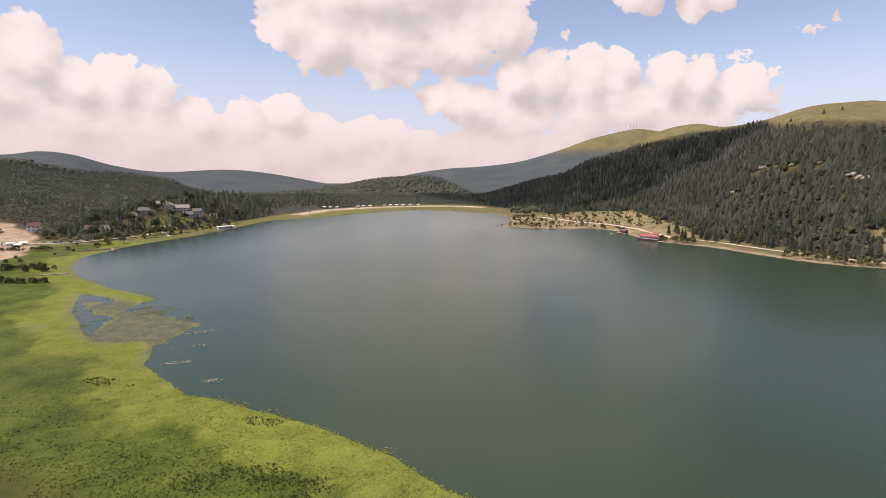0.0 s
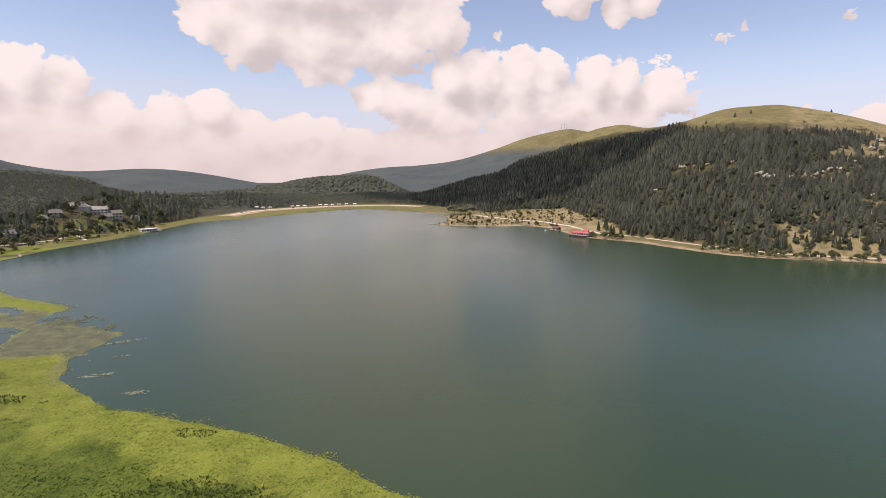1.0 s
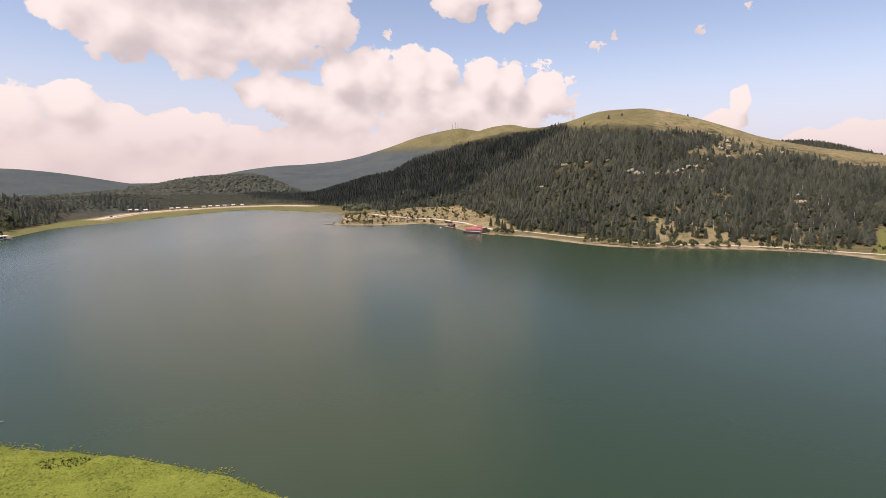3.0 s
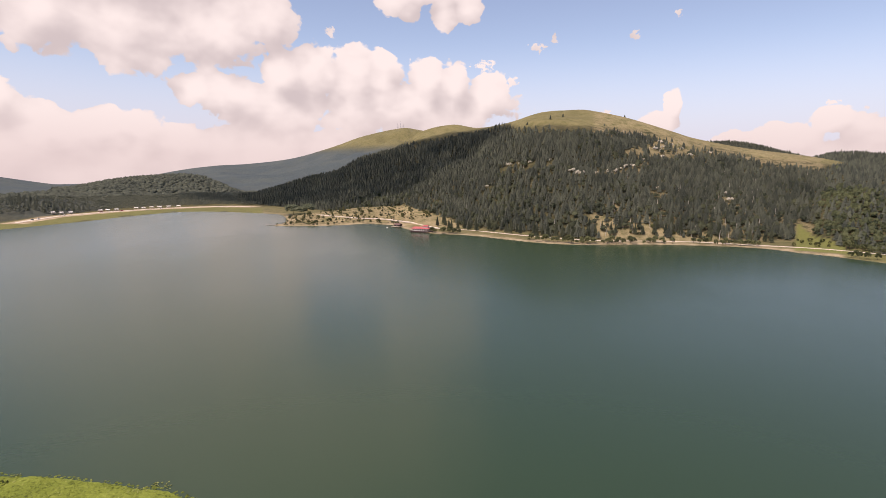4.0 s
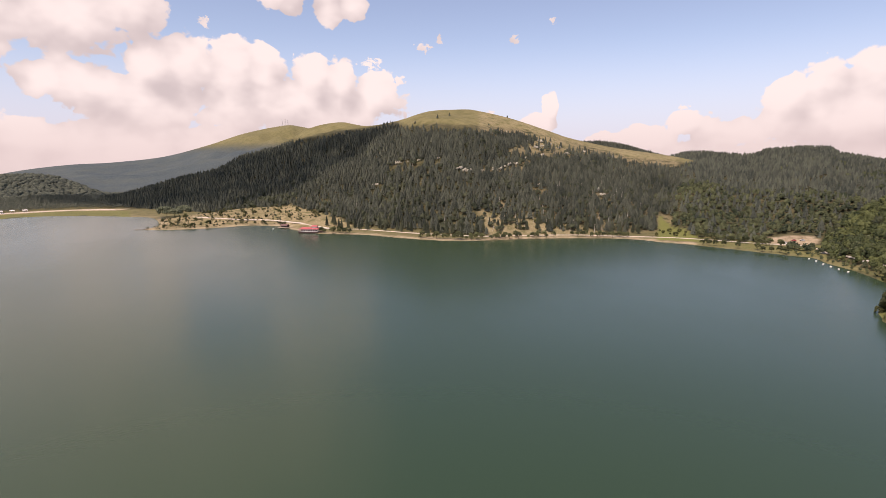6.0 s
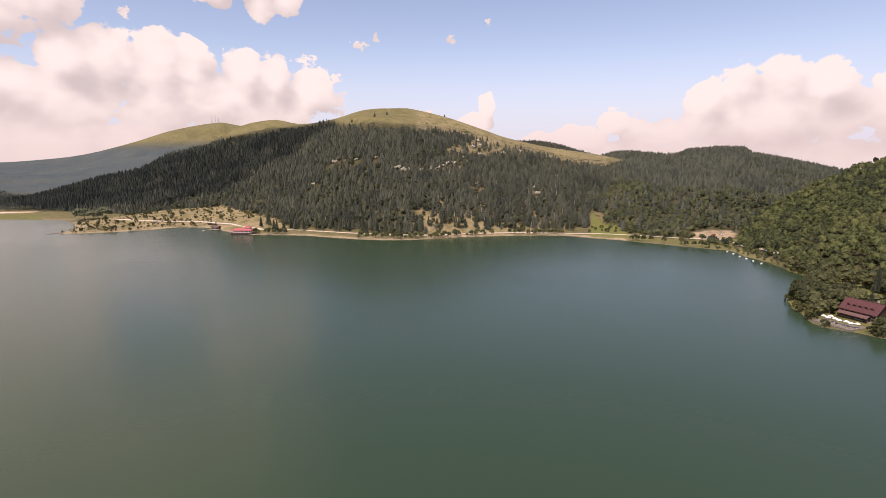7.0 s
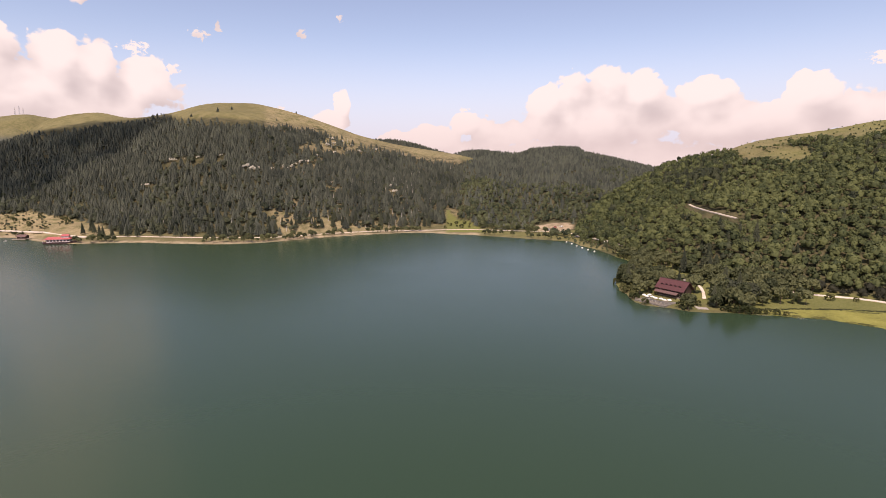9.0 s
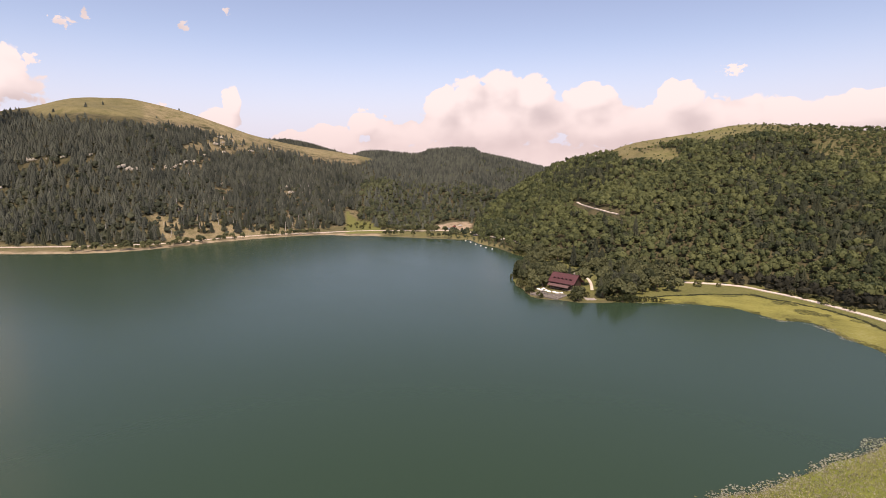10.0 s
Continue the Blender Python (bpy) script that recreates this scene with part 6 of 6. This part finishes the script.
def make_pads(name, spots, low, high, mat, label):
    """Flat floating leaves, six-sided with a little tilt."""
    n = len(spots)
    a = np.arange(6) * math.pi / 3
    size = RNG.uniform(low, high, n)[:, None]
    turn = RNG.uniform(0, 6.28, n)[:, None]
    x = spots[:, 0][:, None] + np.cos(a + turn) * size * RNG.uniform(0.7, 1.2, (n, 6))
    y = spots[:, 1][:, None] + np.sin(a + turn) * size * RNG.uniform(0.7, 1.2, (n, 6))
    z = np.full((n, 6), 0.05) + RNG.uniform(0, 0.16, (n, 6)) + np.zeros((n, 1))
    verts = np.stack([x, y, z], -1).reshape(-1, 3)
    base = (np.arange(n) * 6)[:, None, None]
    tris = (np.array([(0, 1, 2), (0, 2, 3), (0, 3, 4), (0, 4, 5)])[None] + base).reshape(-1, 3)
    tagged(new(name, put_mesh(name, verts, tris, mat)), label, "water plants", kind="stuff")


def make_tufts(name, spots, low, high, mat, label):
    """Reed tufts: a few crossed blades each."""
    n, blades = len(spots), 3
    a = RNG.uniform(0, 6.28, (n, blades))
    h = RNG.uniform(low, high, (n, 1)) * RNG.uniform(0.7, 1.2, (n, blades))
    w = h * 0.28
    out = h * RNG.uniform(0.4, 1.0, (n, blades))
    cx, cy, cz = (spots[:, k][:, None] for k in range(3))
    foot = np.stack([cx - np.sin(a) * w, cy + np.cos(a) * w, cz - 0.05 + 0 * a], -1)
    foot2 = np.stack([cx + np.sin(a) * w, cy - np.cos(a) * w, cz - 0.05 + 0 * a], -1)
    tip = np.stack([cx + np.cos(a) * out, cy + np.sin(a) * out, cz + h], -1)
    verts = np.stack([foot, foot2, tip], 2).reshape(-1, 3)
    tris = np.arange(n * blades * 3).reshape(-1, 3)
    tagged(new(name, put_mesh(name, verts, tris, mat)), label, "reeds", kind="stuff")


def cushion_material():
    m, n, s = material("marsh_leaves")
    p = ground_place(n)
    isle = n.add("ShaderNodeNewGeometry").outputs["Random Per Island"]
    grain = n.math("ADD", n.math("MULTIPLY_ADD", isle, 0.42, 0.17), n.math("MULTIPLY", n.noise(p, 2.5, 3, 0.7), 0.35))
    leaf_shader(n, s, marsh_colour(n, p, grain, n.noise(p, 0.09, 5, 0.6)))
    return m


def make_cushions(name, spots, inland, low, high, mat, label, rise=(0.15, 0.42)):
    """Low tufted cushions of leaves: five-sided, with a raised, off-centre crown."""
    n, k = len(spots), 5
    a = np.arange(k) * 2 * math.pi / k + RNG.uniform(0, 6.28, (n, 1))
    size = RNG.uniform(low, high, (n, 1))
    rad = size * RNG.uniform(0.6, 1.3, (n, k))
    rim = np.stack([spots[:, :1] + np.cos(a) * rad, spots[:, 1:2] + np.sin(a) * rad, spots[:, 2:3] + RNG.uniform(-0.05, 0.06, (n, k))], -1)
    top = np.concatenate([spots[:, :2] + RNG.normal(0, 0.25, (n, 2)) * size, spots[:, 2:3] + size * RNG.uniform(*rise, (n, 1))], 1)[:, None]
    verts = np.concatenate([top, rim], 1).reshape(-1, 3)
    tris = np.array([(0, 1 + j, 1 + (j + 1) % k) for j in range(k)])[None] + (np.arange(n) * (k + 1))[:, None, None]
    tagged(new(name, put_mesh(name, verts, tris.reshape(-1, 3), mat, False, {"inland": np.repeat(np.clip(inland, 0, 400), k + 1)})), label, "marsh plants", kind="stuff")


def around(x0, x1, y0, y1, n):
    x, y = RNG.uniform(x0, x1, n), RNG.uniform(y0, y1, n)
    z, d, az, r, kind = land(x, y)
    return x, y, z, d, az, r


def make_water_plants():
    # the ragged edge of the floating mat
    x, y, z, d, az, r = around(-320, 30, 85, 330, 150000)
    lump = fbm(x, y, 7, 3, 91)
    edge = (d < 2.0) & (d > -3.0) & (lump * 5 - 0.55 - 0.9 * np.clip(-d, 0, 9) / 2.0 > -1.0) & (RNG.random(len(x)) < 0.75)
    x2, y2, z2, d2, az2, r2 = around(90, 300, -90, 90, 120000)
    edge2 = (d2 < 16) & (d2 > -3.5) & (fbm(x2, y2, 7, 3, 91) * 5 - 0.7 * np.clip(-d2, 0, 9) > -1.0)
    pts = np.column_stack([x, y, z])[edge]
    make_pads("corner_pads", np.column_stack([x2, y2, z2])[edge2], 0.10, 0.28, PALE_PADS, "pale speckled leaves at the marsh corner")
    make_pads("mat_edge_pads", pts, 0.10, 0.32, PADS, "lime-green floating leaves along the mat's edge")
    # open patches of pads in the shallow bight
    x, y, z, d, az, r = around(-300, -110, 140, 300, 160000)
    patch = fbm(x, y, 26, 4, 95) + 0.4 * fbm(x, y, 6, 2, 96)
    bight = np.exp(-(((x + 228) / 42) ** 2) - ((y - 208) / 26) ** 2)
    float1 = (d < 0) & (RNG.random(len(x)) < 0.7 * smooth(patch + 0.75 * bight, 0.45, 0.9)) & (bight > 0.36)
    make_pads("open_water_pads", np.column_stack([x, y, z])[float1], 0.18, 0.5, DULL_PADS, "loose dull-green lily pads on still water")
    x, y = RNG.uniform(-260, -120, 60000), RNG.uniform(140, 260, 60000)
    isle = np.full(len(x), -1.5)
    for cx, cy, a, b, turn in ((-126, 152, 6, 1.8, 20), (-160, 180, 9, 2.5, 35), (-150, 164, 7, 2, 35), (-167, 200, 10, 3, 40)):
        c, s = math.cos(radians(turn)), math.sin(radians(turn))
        u, v = (x - cx) * c + (y - cy) * s, -(x - cx) * s + (y - cy) * c
        isle = np.maximum(isle, 1 - (u / a) ** 2 - (v / b) ** 2)
    keep = RNG.random(len(x)) < 0.8 * smooth(isle + 1.2 * fbm(x, y, 9, 3, 97), 0.2, 0.9)
    make_pads("floating_islands", np.column_stack([x, y, 0 * x])[keep], 0.2, 0.5, PALE_PADS, "small pale rafts of floating leaves")
    # bleached sedge on the corner of the marsh
    x, y, z, d, az, r = around(90, 215, -90, 75, 150000)
    keep = (d > -0.5) & (d < 22) & (az < -55) & (r < 215) & (fbm(x, y, 12, 4, 93) + 0.6 * RNG.random(len(x)) > 0.1)
    make_tufts("bleached_sedge", np.column_stack([x, y, z])[keep], 0.18, 0.42, plants_material("bleached_sedge", (0.10, 0.10, 0.05), (0.55, 0.51, 0.36), 0.5), "straw-coloured sedge tufts at the marsh corner")
    # leaf cushions over the marsh, thinner further off
    x, y, z, d, az, r = around(-330, 0, 20, 330, 210000)
    thin = fbm(x, y, 9, 3, 101)
    keep = (d > -1.0) & (az > 4) & (r < 330) & (thin > -0.25) & (RNG.random(len(x)) < np.clip(1.6 - r / 190, 0.10, 1)) & (weed(x, y) < -2)
    leaves = cushion_material()
    mat = keep & (d < 24 + 30 * fbm(x, y, 40, 3, 102))
    make_cushions("mat_cushions", np.column_stack([x, y, np.maximum(z, 0.02)])[mat], d[mat], 0.14, 0.46, leaves, "small lime-green leaf cushions on the floating mat", (0.15, 0.5))
    reed = keep & ~mat & (RNG.random(len(x)) < np.clip(2.2 - r / 110, 0.04, 1))
    make_cushions("reed_cushions", np.column_stack([x, y, np.maximum(z, 0.02)])[reed], d[reed], 0.16, 0.45, leaves, "rough green reed cushions on the marsh", (0.35, 0.9))
    x, y, z, d, az, r = around(90, 230, -90, 80, 55000)
    keep = (d > -2.5) & (az < -55) & (r < 225) & (fbm(x, y, 8, 3, 103) + 0.5 * RNG.random(len(x)) > 0.16)
    make_cushions("straw_cushions", np.column_stack([x, y, np.maximum(z, 0.03)])[keep], d[keep], 0.08, 0.26, plants_material("straw_leaves", (0.08, 0.10, 0.035), (0.46, 0.43, 0.20), 0.2), "straw-yellow speckled cushions at the marsh corner")
    x, y, z, d, az, r = around(255, 350, -45, 100, 30000)
    brim = np.interp(y, [-40, -14, 0, 12, 24, 32, 43, 61, 76, 87, 100], [270, 309, 327, 336, 341, 343, 346, 334, 320, 306, 290])
    fringe = (d > 1) & (np.abs(x - brim - 3.5 * fbm(x, y, 10, 3, 105)) < 1.3) & (x > 285)
    make_cushions("sedge_fringe", np.column_stack([x, y, np.maximum(z, 0.05)])[fringe], d[fringe], 0.5, 1.1, plants_material("dark_fringe", (0.028, 0.035, 0.014), (0.075, 0.078, 0.030)), "dark sedge between the yellow mat and the grass")
    spots = (d > 0) & (x < brim - 3) & ((fbm(x, y, 14, 4, 107) > 0.24) | ((d < 4) & (fbm(x, y, 6, 3, 108) > 0.0)))
    make_cushions("yellow_cushions", np.column_stack([x, y, np.maximum(z, 0.05)])[spots], d[spots], 0.35, 0.9, plants_material("olive_leaves", (0.06, 0.065, 0.022), (0.20, 0.20, 0.065)), "olive sedge patches in the yellow mat")
    # dark tussocks standing in the mat
    x, y = RNG.uniform(-170, 0, 30000), RNG.uniform(60, 150, 30000)
    z, d, az, r, kind = land(x, y)
    spots = np.zeros(len(x), bool)
    for cx, cy, a, b in ((-90, 130, 6, 2.2), (-70, 104, 13, 5), (-84, 98, 9, 4), (-160, 140, 8, 3)):
        spots |= ((x - cx) / a) ** 2 + ((y - cy) / b) ** 2 + 2.2 * fbm(x, y, 5, 3, 98) < 0.9
    make_tufts("dark_tussocks", np.column_stack([x, y, z])[spots], 0.3, 0.65, plants_material("dark_reeds", (0.045, 0.062, 0.018), (0.10, 0.12, 0.036)), "dark clumps of sedge in the floating mat")


make_water_plants()


# ---- the cloud that shades the far slope ----
def make_cloud():
    rng = np.random.default_rng(21)
    bm = bmesh.new()
    lift = 680.0
    shift = bearing(SUN_AZ) * (lift / math.tan(radians(SUN_EL)))
    rim = curve_through([(-420, 1130), (-82, 858), (13, 797), (53, 776), (101, 812), (185, 880), (240, 900), (280, 935), (288, 1030), (250, 1062), (189, 1106), (120, 1120), (0, 1225), (-150, 1330), (-420, 1400)], True, 4)
    gx, gy = np.meshgrid(np.arange(-430, 310, 25.0), np.arange(760, 1420, 25.0))
    gx, gy = gx.ravel() + rng.uniform(-8, 8, gx.size), gy.ravel() + rng.uniform(-8, 8, gx.size)
    for x, y, deep in zip(gx, gy, -to_shore(gx, gy, rim)):
        if deep < 9:
            continue
        made = bmesh.ops.create_icosphere(bm, subdivisions=1, radius=min(9 + 0.6 * deep, 21) * rng.uniform(0.85, 1.2))["verts"]
        c = Vector((x + shift.x, y + shift.y, 110 + lift + rng.uniform(-8, 20)))
        for v in made:
            v.co = Vector((v.co.x, v.co.y, v.co.z * 0.6)) * rng.uniform(0.85, 1.15) + c
    vapour = plain("cloud_vapour", (0.85, 0.85, 0.86), 1.0, scale=0.01, vary=0.03)
    tree = vapour.node_tree
    thin, both = tree.nodes.new("ShaderNodeBsdfTransparent"), tree.nodes.new("ShaderNodeMixShader")
    solid = [k for k in tree.nodes if k.type == "BSDF_PRINCIPLED"][0]
    out = [k for k in tree.nodes if k.type == "OUTPUT_MATERIAL"][0]
    both.inputs[0].default_value = 0.70
    tree.links.new(solid.outputs[0], both.inputs[1])
    tree.links.new(thin.outputs[0], both.inputs[2])
    tree.links.new(both.outputs[0], out.inputs[0])
    tagged(part("cloud", bm, vapour), "broad flat cumulus cloud over the mountain", "cloud", kind="structure")


make_cloud()
